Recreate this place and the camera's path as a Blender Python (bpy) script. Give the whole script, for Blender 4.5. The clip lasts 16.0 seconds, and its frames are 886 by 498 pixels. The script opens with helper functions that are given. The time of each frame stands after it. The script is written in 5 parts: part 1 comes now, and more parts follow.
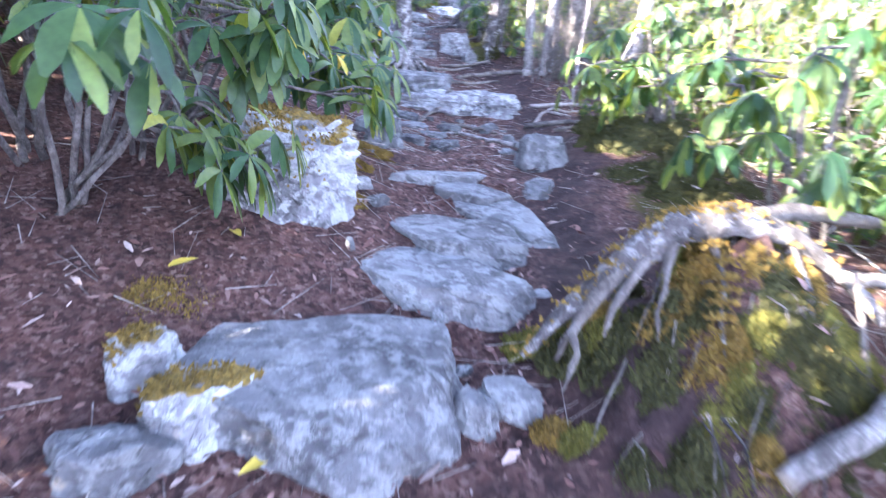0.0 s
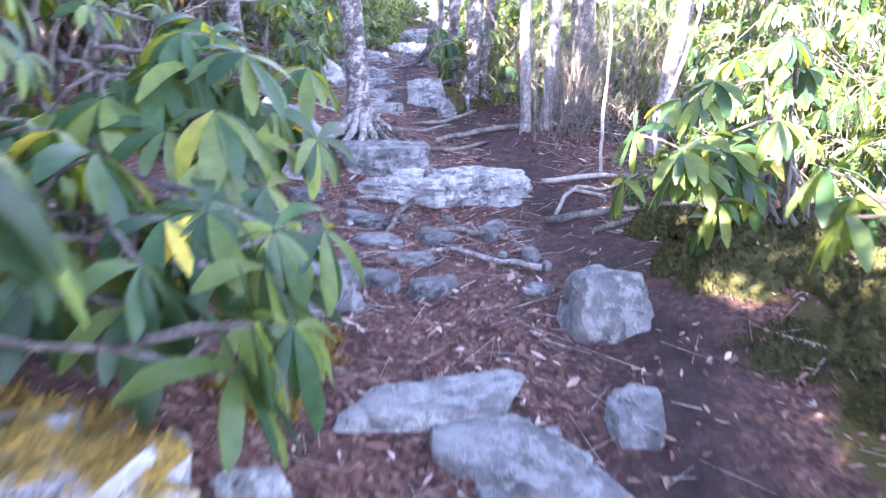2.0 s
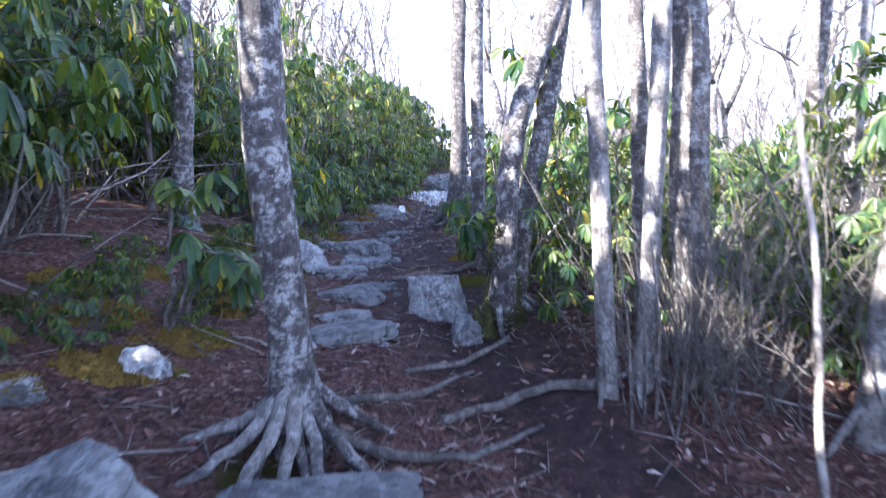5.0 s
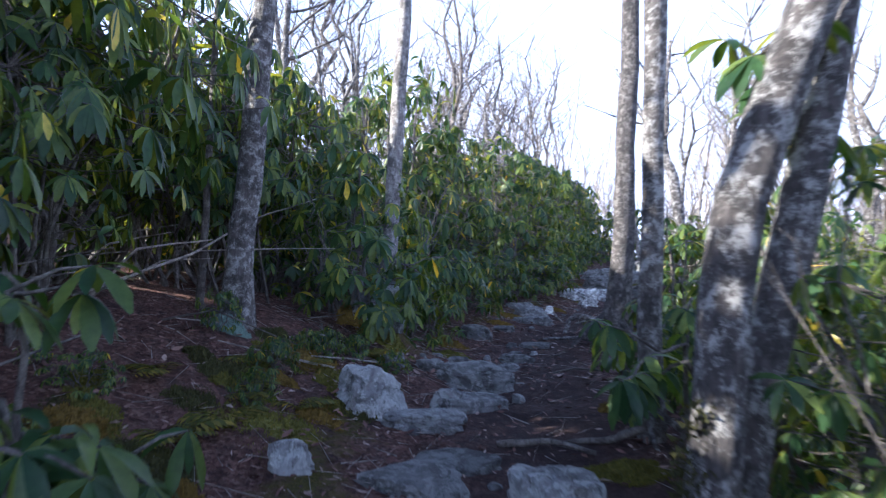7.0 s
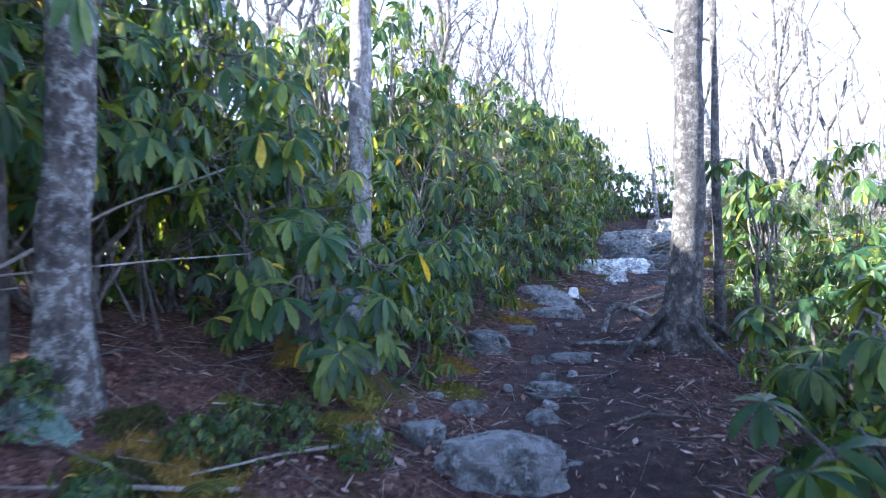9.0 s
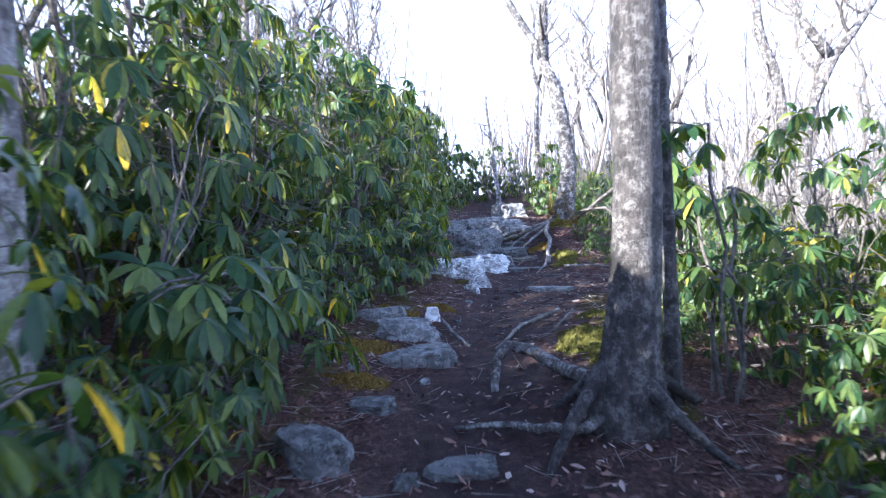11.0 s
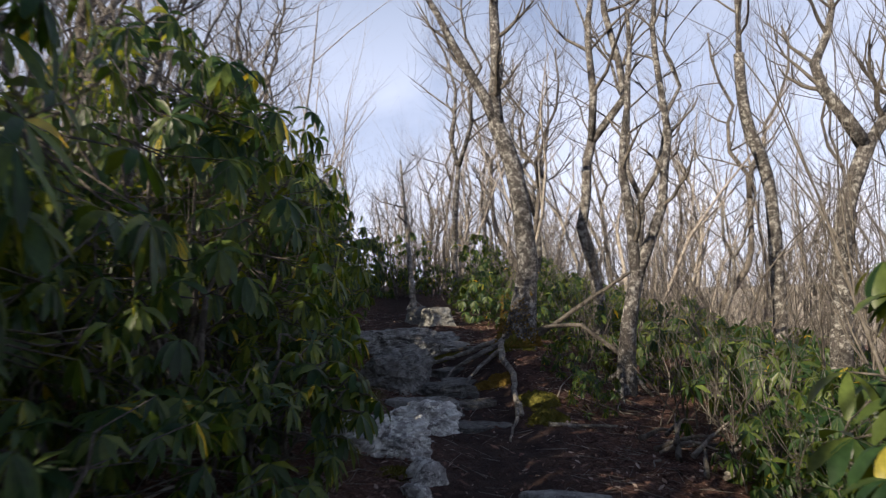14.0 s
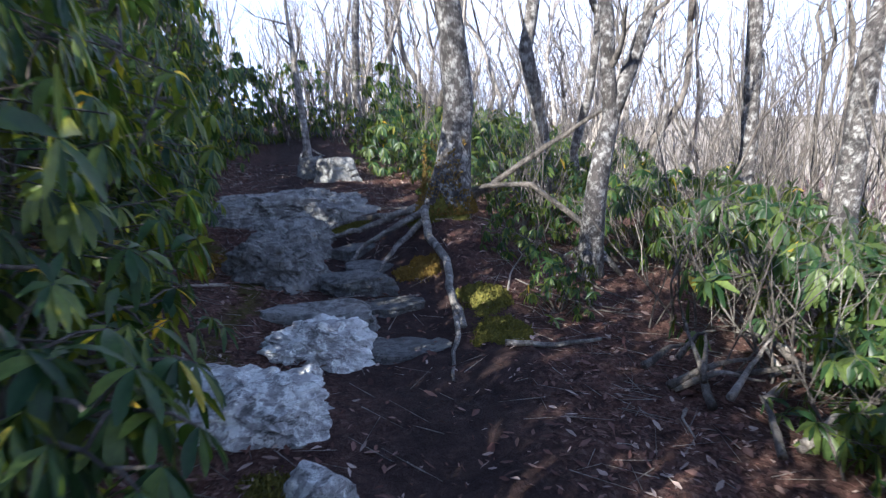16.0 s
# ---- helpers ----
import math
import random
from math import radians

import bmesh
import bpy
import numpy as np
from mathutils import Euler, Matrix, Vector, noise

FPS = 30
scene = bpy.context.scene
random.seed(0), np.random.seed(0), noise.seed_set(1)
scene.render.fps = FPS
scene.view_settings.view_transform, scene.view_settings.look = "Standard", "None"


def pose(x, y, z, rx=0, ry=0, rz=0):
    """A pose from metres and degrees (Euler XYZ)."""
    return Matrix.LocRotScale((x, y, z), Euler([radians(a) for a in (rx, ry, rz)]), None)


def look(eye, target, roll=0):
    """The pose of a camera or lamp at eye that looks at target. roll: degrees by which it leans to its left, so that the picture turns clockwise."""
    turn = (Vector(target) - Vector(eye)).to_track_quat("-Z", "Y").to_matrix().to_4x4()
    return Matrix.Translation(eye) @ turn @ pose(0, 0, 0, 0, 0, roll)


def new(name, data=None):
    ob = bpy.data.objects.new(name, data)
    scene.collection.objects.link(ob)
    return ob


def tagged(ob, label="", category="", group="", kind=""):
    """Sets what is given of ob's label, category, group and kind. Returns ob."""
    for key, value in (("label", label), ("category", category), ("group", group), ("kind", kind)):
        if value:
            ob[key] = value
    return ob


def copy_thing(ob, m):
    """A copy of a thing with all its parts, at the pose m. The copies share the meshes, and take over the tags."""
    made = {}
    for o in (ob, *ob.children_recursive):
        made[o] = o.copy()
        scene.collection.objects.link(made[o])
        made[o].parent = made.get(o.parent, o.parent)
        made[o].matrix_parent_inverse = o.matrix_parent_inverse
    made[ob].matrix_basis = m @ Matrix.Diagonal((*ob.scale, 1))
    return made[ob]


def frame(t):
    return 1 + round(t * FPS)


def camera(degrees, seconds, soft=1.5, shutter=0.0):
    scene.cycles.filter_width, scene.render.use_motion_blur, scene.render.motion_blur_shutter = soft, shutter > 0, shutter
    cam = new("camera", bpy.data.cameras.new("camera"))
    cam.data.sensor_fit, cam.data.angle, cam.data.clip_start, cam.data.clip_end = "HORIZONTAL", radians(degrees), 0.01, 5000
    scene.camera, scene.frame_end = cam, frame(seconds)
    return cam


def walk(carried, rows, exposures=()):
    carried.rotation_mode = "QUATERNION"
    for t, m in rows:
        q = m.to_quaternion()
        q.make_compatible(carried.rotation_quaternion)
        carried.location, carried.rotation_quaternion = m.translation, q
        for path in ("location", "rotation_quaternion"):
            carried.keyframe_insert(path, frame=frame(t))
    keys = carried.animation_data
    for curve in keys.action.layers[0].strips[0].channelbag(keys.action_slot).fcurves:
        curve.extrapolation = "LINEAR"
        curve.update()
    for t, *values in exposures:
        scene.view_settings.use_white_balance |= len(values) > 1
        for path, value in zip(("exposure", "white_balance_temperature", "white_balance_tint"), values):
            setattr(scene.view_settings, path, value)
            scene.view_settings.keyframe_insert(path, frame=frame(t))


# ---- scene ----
cam = camera(73.1, 16.0, soft=1.2, shutter=0.55)
PATH = [
    (0, (-0.025, 0.136, 1.471), (-0.002, 2.161, 0.721), 3.4),
    (0.5, (0.117, 0.643, 1.507), (-0.089, 2.667, 0.781), 2.2),
    (1, (0.104, 1.078, 1.519), (-0.043, 3.133, 0.87), 3.3),
    (1.5, (0.093, 1.635, 1.567), (-0.093, 3.693, 0.935), -0.7),
    (2, (-0.092, 2.175, 1.618), (0.011, 4.23, 0.964), -0.3),
    (2.5, (-0.008, 2.66, 1.746), (0.098, 4.739, 1.165), -2.7),
    (3, (0.116, 3.084, 1.822), (0.245, 5.176, 1.299), -2.3),
    (3.5, (0.111, 3.514, 1.85), (0.29, 5.594, 1.296), -0.5),
    (4, (0.146, 3.886, 1.995), (0.196, 6.01, 1.605), -2.1),
    (4.2, (0.146, 4.06, 2.018), (0.174, 6.189, 1.655), -2.2),
    (6.3, (0.289, 6.178, 2.072), (0.061, 8.326, 2.107), 0.7),
    (6.5, (0.329, 6.396, 2.106), (-0.02, 8.527, 2.141), 0.4),
    (7, (0.259, 6.911, 2.171), (-0.316, 8.99, 2.284), 1.1),
    (7.5, (0.161, 7.441, 2.251), (-0.53, 9.487, 2.219), -1.1),
    (8, (0.003, 7.947, 2.31), (-0.863, 9.925, 2.284), 0.0),
    (8.5, (-0.189, 8.378, 2.45), (-0.874, 10.426, 2.415), -2.3),
    (9, (-0.277, 8.926, 2.455), (-0.839, 11.011, 2.425), -1.7),
    (9.5, (-0.39, 9.379, 2.534), (-0.892, 11.478, 2.501), -1.3),
    (9.7, (-0.504, 9.668, 2.582), (-0.746, 11.815, 2.549), -2.6),
    (11.8, (-0.765, 12.163, 2.75), (-0.649, 14.315, 2.606), -2.7),
    (12, (-0.819, 12.384, 2.803), (-0.662, 14.538, 2.742), -2.5),
    (12.5, (-0.91, 12.97, 2.856), (-0.627, 15.111, 2.863), -3.2),
    (13, (-0.909, 13.521, 2.854), (-0.557, 15.648, 2.974), -3.7),
    (13.5, (-0.901, 14.199, 2.893), (-0.501, 16.313, 3.073), -1.0),
    (14, (-0.841, 14.693, 2.978), (-0.384, 16.796, 3.16), -0.8),
    (14.5, (-0.832, 15.278, 2.948), (-0.213, 17.34, 3.121), -1.7),
    (15, (-0.675, 15.852, 2.991), (0.046, 17.88, 2.819), -2.6),
    (15.5, (-0.518, 16.286, 3.103), (0.214, 18.297, 2.807), -1.7),
    (16, (-0.352, 16.736, 3.12), (0.404, 18.717, 2.712), -1.7),
]
walk(cam, [(t, look(eye, target, roll)) for t, eye, target, roll in PATH],
     exposures=[(0.0, 4.35, 4850, 26), (0.6, 4.45, 5200, 27), (2.0, 4.5, 5000, 32), (3.0, 4.3, 4800, 34), (4.2, 3.65, 4600, 28), (6.3, 2.35, 4650, 20), (7.2, 2.15, 4600, 19), (8.0, 3.05, 4450, 15), (8.5, 3.2, 4450, 16), (9.0, 3.05, 4450, 16), (9.7, 2.85, 4500, 19), (11.9, 2.5, 4500, 20), (12.5, 1.95, 4500, 21),
                (13.0, 1.1, 5050, 18), (13.5, 0.65, 5500, 16), (14.5, 0.55, 5550, 16), (15.0, 0.7, 5300, 16), (15.5, 1.55, 4850, 17), (16.0, 1.65, 4650, 17)])

# late sun from the uphill side, a little behind the walker
SUN_FROM = Vector((-0.82, -0.46, 0.5)).normalized()
world = bpy.data.worlds.new("sky")
scene.world = world
world.use_nodes = True
wn = world.node_tree.nodes
sky = wn.new("ShaderNodeTexSky")
sky.sky_type, sky.sun_disc = "NISHITA", False
sky.sun_elevation, sky.sun_rotation = math.asin(SUN_FROM.z), math.atan2(SUN_FROM.x, SUN_FROM.y)
sky.dust_density, sky.air_density, sky.ozone_density = 4.0, 1.0, 1.5
# thin high cloud over the whole sky, whiter towards the horizon
veil = wn.new("ShaderNodeTexNoise")
veil.inputs["Scale"].default_value, veil.inputs["Detail"].default_value, veil.inputs["Distortion"].default_value = 3.0, 5.0, 0.6
thin = wn.new("ShaderNodeMapRange")
thin.inputs["From Min"].default_value, thin.inputs["From Max"].default_value, thin.inputs["To Min"].default_value, thin.inputs["To Max"].default_value = 0.38, 0.56, 0.6, 0.98
cloud = wn.new("ShaderNodeMix")
cloud.data_type = "RGBA"
low, high = wn.new("ShaderNodeSeparateXYZ"), wn.new("ShaderNodeValToRGB")
high.color_ramp.elements[0].position, high.color_ramp.elements[0].color = 0.12, (2.05, 2.02, 2.05, 1)
high.color_ramp.elements[1].position, high.color_ramp.elements[1].color = 0.85, (0.06, 0.08, 0.13, 1)
middle = high.color_ramp.elements.new(0.5)
middle.color = (0.8, 0.87, 0.98, 1)
clear = wn.new("ShaderNodeVectorMath")
clear.operation = "SCALE"
clear.inputs["Scale"].default_value = 2.2
glare = wn.new("ShaderNodeVectorMath")
glare.operation = "SCALE"
glare.inputs["Scale"].default_value = 11.0
sky_way = wn.new("ShaderNodeTexCoord").outputs["Generated"]
for a, b in ((sky_way, low.inputs[0]), (low.outputs["Z"], high.inputs[0]), (high.outputs[0], glare.inputs[0]), (glare.outputs[0], cloud.inputs[7])):
    world.node_tree.links.new(a, b)
for a, b in ((sky_way, veil.inputs["Vector"]), (veil.outputs[0], thin.inputs[0]), (thin.outputs[0], cloud.inputs[0]), (sky.outputs[0], clear.inputs[0]), (clear.outputs[0], cloud.inputs[6]), (cloud.outputs[2], wn["Background"].inputs[0])):
    world.node_tree.links.new(a, b)
wn["Background"].inputs[1].default_value = 0.038
sun = new("sun", bpy.data.lights.new("sun", "SUN"))
sun.data.energy, sun.data.angle, sun.data.color = 5.0, radians(0.5), (1.0, 0.8, 0.48)
sun.matrix_world = look(SUN_FROM * 50, (0, 0, 0))


# ---- shape of the hillside ----
TRAIL_Z = ((-40, -3.0), (-8, -0.7), (-3, -0.22), (0, 0.1), (2, 0.35), (3.7, 0.56), (4.7, 0.62), (6.1, 0.68), (6.9, 0.82), (8.8, 1.1), (9.6, 1.2), (11.6, 1.34), (13.3, 1.36),
           (14.8, 1.5), (16, 1.6), (17.2, 1.66), (18.6, 1.75), (20.2, 1.84), (20.9, 1.92), (22.3, 2.02), (23.4, 2.3), (27, 2.8), (32, 3.2), (45, 3.7), (90, 3.0))
TRAIL_X = ((-40, 0), (-3, 0.1), (0, 0.1), (3, 0.3), (6, 0.4), (8, 0.35), (10, -0.1), (12, -0.5), (14, -0.6), (16, -0.35), (18, 0.1), (20, 0.6), (22, 0.8), (24, 0.5), (27, 0.9), (40, 2), (90, 2))
MOUNDS = ((0.96, 1.93, 0.46, 0.33, 0.48), (1.6, 2.6, 0.7, 0.6, 0.12), (1.7, 4.7, 0.6, 0.8, 0.22), (-1.92, 12.38, 0.36, 0.32, 0.3), (0.75, 16.2, 0.4, 0.7, 0.1), (1.75, 22.0, 0.7, 0.9, 0.4), (-0.9, 3.2, 0.6, 1.0, 0.12), (-2.9, 11.5, 1.2, 2.4, 0.2))


def knots(table, y):
    """Smooth values between the knots of a profile."""
    if y <= table[0][0]:
        return table[0][1]
    for i in range(len(table) - 1):
        (a, u), (b, v) = table[i], table[i + 1]
        if y <= b:
            s0 = (v - table[i - 1][1]) / (b - table[i - 1][0]) if i else (v - u) / (b - a)
            s1 = (table[i + 2][1] - u) / (table[i + 2][0] - a) if i + 2 < len(table) else (v - u) / (b - a)
            k, w = (y - a) / (b - a), b - a
            return u * (1 + 2 * k) * (1 - k) ** 2 + s0 * w * k * (1 - k) ** 2 + v * k * k * (3 - 2 * k) + s1 * w * k * k * (k - 1)
    return table[-1][1]


def terrain(x, y):
    """Height of the hillside: the worn trail, the bank that rises on one side and the slope that falls on the other."""
    z, d = knots(TRAIL_Z, y), x - knots(TRAIL_X, y)
    if d < -0.6:
        e = -d - 0.6
        z += 0.3 * e * e / (e + 0.5) if e < 3 else 0.771 + 0.17 * (e - 3)
    elif d > 0.7:
        e = d - 0.7
        z -= 0.10 * e * e / (e + 0.5) if e < 4 else 0.356 + 0.24 * (e - 4) if e < 35 else 7.8 + 0.05 * (e - 35)
    else:
        z -= 0.05 * (1 - (d / 0.65) ** 2 if abs(d) < 0.65 else 0)
    for mx, my, rx, ry, h in MOUNDS:
        q = ((x - mx) / rx) ** 2 + ((y - my) / ry) ** 2
        if q < 6:
            z += h * math.exp(-q)
    return z



# ---- materials ----
def nodes_of(name):
    mat = bpy.data.materials.new(name)
    mat.use_nodes = True
    nt = mat.node_tree
    return mat, nt, nt.nodes["Principled BSDF"]


def tex_noise(nt, scale, detail=6.0, rough=0.6, coord=None, distortion=0.0):
    n = nt.nodes.new("ShaderNodeTexNoise")
    n.inputs["Scale"].default_value, n.inputs["Detail"].default_value = scale, detail
    n.inputs["Roughness"].default_value, n.inputs["Distortion"].default_value = rough, distortion
    if coord is not None:
        nt.links.new(coord, n.inputs["Vector"])
    return n


def ramp(nt, source, stops):
    r = nt.nodes.new("ShaderNodeValToRGB")
    e = r.color_ramp.elements
    while len(e) < len(stops):
        e.new(0.5)
    for el, (p, c) in zip(e, stops):
        el.position, el.color = p, (*c, 1) if len(c) == 3 else c
    nt.links.new(source, r.inputs[0])
    return r


def mixed(nt, factor, a, b, mode="MIX"):
    m = nt.nodes.new("ShaderNodeMix")
    m.data_type, m.blend_type = "RGBA", mode
    for value, socket in ((factor, m.inputs[0]), (a, m.inputs[6]), (b, m.inputs[7])):
        if isinstance(value, (int, float)):
            socket.default_value = value
        elif isinstance(value, tuple):
            socket.default_value = (*value, 1)
        else:
            nt.links.new(value, socket)
    return m.outputs[2]


def math_node(nt, op, a, b=0.0, clamp=False):
    m = nt.nodes.new("ShaderNodeMath")
    m.operation, m.use_clamp = op, clamp
    for value, socket in ((a, m.inputs[0]), (b, m.inputs[1])):
        if isinstance(value, (int, float)):
            socket.default_value = value
        else:
            nt.links.new(value, socket)
    return m.outputs[0]


def bumped(nt, bsdf, height, strength, distance):
    b = nt.nodes.new("ShaderNodeBump")
    b.inputs["Strength"].default_value, b.inputs["Distance"].default_value = strength, distance
    nt.links.new(height, b.inputs["Height"])
    nt.links.new(b.outputs[0], bsdf.inputs["Normal"])


def coords(nt, kind="Object"):
    return nt.nodes.new("ShaderNodeTexCoord").outputs[kind]


def ground_material():
    mat, nt, bsdf = nodes_of("forest_soil")
    co = coords(nt)
    big, mid, fine = tex_noise(nt, 0.9, 4, 0.6, co), tex_noise(nt, 9, 6, 0.7, co), tex_noise(nt, 70, 5, 0.7, co)
    soil = ramp(nt, mid.outputs[0], [(0.3, (0.02, 0.013, 0.013)), (0.55, (0.05, 0.031, 0.029)), (0.75, (0.1, 0.064, 0.058))]).outputs[0]
    vor = nt.nodes.new("ShaderNodeTexVoronoi")
    vor.inputs["Scale"].default_value = 55
    warp = mixed(nt, 0.05, co, fine.outputs[1], "ADD")
    nt.links.new(warp, vor.inputs["Vector"])
    litter = ramp(nt, vor.outputs["Color"], [(0.15, (0.045, 0.02, 0.015)), (0.45, (0.12, 0.058, 0.045)), (0.7, (0.18, 0.1, 0.078)), (0.9, (0.28, 0.19, 0.15))]).outputs[0]
    worn = nt.nodes.new("ShaderNodeAttribute")
    worn.attribute_name = "worn"
    cover = math_node(nt, "SUBTRACT", 1.05, worn.outputs["Fac"])
    cover = math_node(nt, "MULTIPLY", cover, ramp(nt, mid.outputs[0], [(0.35, (0.25,) * 3), (0.6, (1.0,) * 3)]).outputs[0], True)
    colour = mixed(nt, cover, soil, litter)
    mossy = nt.nodes.new("ShaderNodeAttribute")
    mossy.attribute_name = "mossy"
    moss = ramp(nt, fine.outputs[0], [(0.3, (0.035, 0.035, 0.008)), (0.6, (0.1, 0.085, 0.016)), (0.8, (0.17, 0.11, 0.02))]).outputs[0]
    keep = ramp(nt, math_node(nt, "MULTIPLY", mossy.outputs["Fac"], math_node(nt, "ADD", big.outputs[0], mid.outputs[0])), [(0.62, (0, 0, 0)), (0.78, (1, 1, 1))]).outputs[0]
    colour = mixed(nt, keep, colour, moss)
    nt.links.new(colour, bsdf.inputs["Base Color"])
    bsdf.inputs["Roughness"].default_value = 0.85
    bsdf.inputs["Specular IOR Level"].default_value = 0.25
    h = math_node(nt, "ADD", math_node(nt, "MULTIPLY", vor.outputs["Distance"], 0.2), math_node(nt, "ADD", mid.outputs[0], fine.outputs[0]))
    bumped(nt, bsdf, h, 0.9, 0.03)
    return mat


def stone_material(name, moss=0.0, pale=1.0):
    mat, nt, bsdf = nodes_of(name)
    co = coords(nt)
    info = nt.nodes.new("ShaderNodeObjectInfo")
    shift = mixed(nt, 1.0, co, info.outputs["Random"], "ADD")
    big, mid, fine = tex_noise(nt, 3.5, 7, 0.65, shift, 0.4), tex_noise(nt, 16, 6, 0.7, shift), tex_noise(nt, 70, 4, 0.6, shift)
    base = ramp(nt, big.outputs[0], [(0.32, tuple(0.13 * pale * k for k in (1.0, 0.97, 0.97))), (0.46, tuple(0.3 * pale * k for k in (1, 0.98, 0.98))), (0.6, tuple(0.5 * pale * k for k in (1, 1, 0.99)))]).outputs[0]
    patches = tex_noise(nt, 8, 8, 0.78, shift, 0.7)
    lichen = ramp(nt, math_node(nt, "ADD", math_node(nt, "MULTIPLY", mid.outputs[0], 0.5), math_node(nt, "MULTIPLY", patches.outputs[0], 0.5)), [(0.49, (0, 0, 0)), (0.545, (1, 1, 1))]).outputs[0]
    col = mixed(nt, math_node(nt, "MULTIPLY", lichen, 0.72), base, tuple(0.7 * pale * k for k in (0.98, 1, 0.97)))
    dark = ramp(nt, tex_noise(nt, 7, 8, 0.75, shift, 1.2).outputs[0], [(0.55, (0, 0, 0)), (0.63, (1, 1, 1))]).outputs[0]
    col = mixed(nt, math_node(nt, "MULTIPLY", dark, 0.82), col, (0.055, 0.052, 0.05))
    col = mixed(nt, 0.25, col, mixed(nt, 1.0, col, fine.outputs[0], "OVERLAY"))
    tone = math_node(nt, "ADD", 0.72, math_node(nt, "MULTIPLY", info.outputs["Random"], 0.4))
    col = mixed(nt, 1.0, col, tone, "MULTIPLY")
    if moss:
        geo = nt.nodes.new("ShaderNodeNewGeometry")
        sep = nt.nodes.new("ShaderNodeSeparateXYZ")
        nt.links.new(geo.outputs["Normal"], sep.inputs[0])
        up = math_node(nt, "ADD", sep.outputs["Z"], math_node(nt, "MULTIPLY", math_node(nt, "SUBTRACT", big.outputs[0], 0.5), 2.2))
        k = ramp(nt, math_node(nt, "ADD", up, moss - 1.0), [(0.35, (0, 0, 0)), (0.5, (1, 1, 1))]).outputs[0]
        mossc = ramp(nt, fine.outputs[0], [(0.3, (0.07, 0.05, 0.008)), (0.55, (0.24, 0.16, 0.02)), (0.75, (0.4, 0.25, 0.04))]).outputs[0]
        col = mixed(nt, k, col, mossc)
    nt.links.new(col, bsdf.inputs["Base Color"])
    bsdf.inputs["Roughness"].default_value = 0.75
    bumped(nt, bsdf, math_node(nt, "ADD", math_node(nt, "MULTIPLY", big.outputs[0], 1.5), math_node(nt, "ADD", mid.outputs[0], math_node(nt, "MULTIPLY", fine.outputs[0], 0.35))), 1.0, 0.035)
    return mat


def bark_material(name, dark, light, patch, blotch=0.62):
    mat, nt, bsdf = nodes_of(name)
    co = coords(nt)
    info = nt.nodes.new("ShaderNodeObjectInfo")
    shift = mixed(nt, 1.0, co, info.outputs["Random"], "ADD")
    mp = nt.nodes.new("ShaderNodeMapping")
    mp.inputs["Scale"].default_value = (1, 1, 0.28)
    nt.links.new(shift, mp.inputs[0])
    grain, blot, fine = tex_noise(nt, 38, 6, 0.7, mp.outputs[0]), tex_noise(nt, 15, 9, 0.8, shift, 0.0), tex_noise(nt, 130, 3, 0.6, mp.outputs[0])
    col = ramp(nt, grain.outputs[0], [(0.3, dark), (0.65, light)]).outputs[0]
    k = ramp(nt, blot.outputs[0], [(0.49, (0, 0, 0)), (0.58, (1, 1, 1))]).outputs[0]
    col = mixed(nt, math_node(nt, "MULTIPLY", k, blotch), col, patch)
    stain = ramp(nt, tex_noise(nt, 6, 7, 0.75, shift, 0.1).outputs[0], [(0.5, (0, 0, 0)), (0.58, (1, 1, 1))]).outputs[0]
    col = mixed(nt, math_node(nt, "MULTIPLY", stain, 0.7), col, tuple(0.6 * c for c in dark))
    nt.links.new(col, bsdf.inputs["Base Color"])
    bsdf.inputs["Roughness"].default_value = 0.85
    bumped(nt, bsdf, math_node(nt, "ADD", math_node(nt, "ADD", grain.outputs[0], math_node(nt, "MULTIPLY", blot.outputs[0], 0.8)), math_node(nt, "MULTIPLY", fine.outputs[0], 0.5)), 1.0, 0.02)
    return mat


def leaf_material(name, a, b, c, yellow, gloss=0.38, trans=0.3):
    mat, nt, bsdf = nodes_of(name)
    geo = nt.nodes.new("ShaderNodeNewGeometry")
    r = geo.outputs["Random Per Island"]
    col = ramp(nt, r, [(0.0, a), (0.45, b), (0.8, c), (0.975, tuple(1.5 * q for q in c)), (0.996, yellow)]).outputs[0]
    vein = tex_noise(nt, 30, 4, 0.6, coords(nt))
    col = mixed(nt, 0.5, col, mixed(nt, 1.0, col, vein.outputs[0], "OVERLAY"))
    nt.links.new(col, bsdf.inputs["Base Color"])
    bsdf.inputs["Roughness"].default_value = gloss
    bsdf.inputs["Specular IOR Level"].default_value = 0.3
    tr = nt.nodes.new("ShaderNodeBsdfTranslucent")
    lit = mixed(nt, 1.0, col, (3.7, 2.7, 0.4), "MULTIPLY")
    nt.links.new(lit, tr.inputs[0])
    mx = nt.nodes.new("ShaderNodeMixShader")
    mx.inputs[0].default_value = trans
    nt.links.new(bsdf.outputs[0], mx.inputs[1])
    nt.links.new(tr.outputs[0], mx.inputs[2])
    nt.links.new(mx.outputs[0], nt.nodes["Material Output"].inputs[0])
    return mat


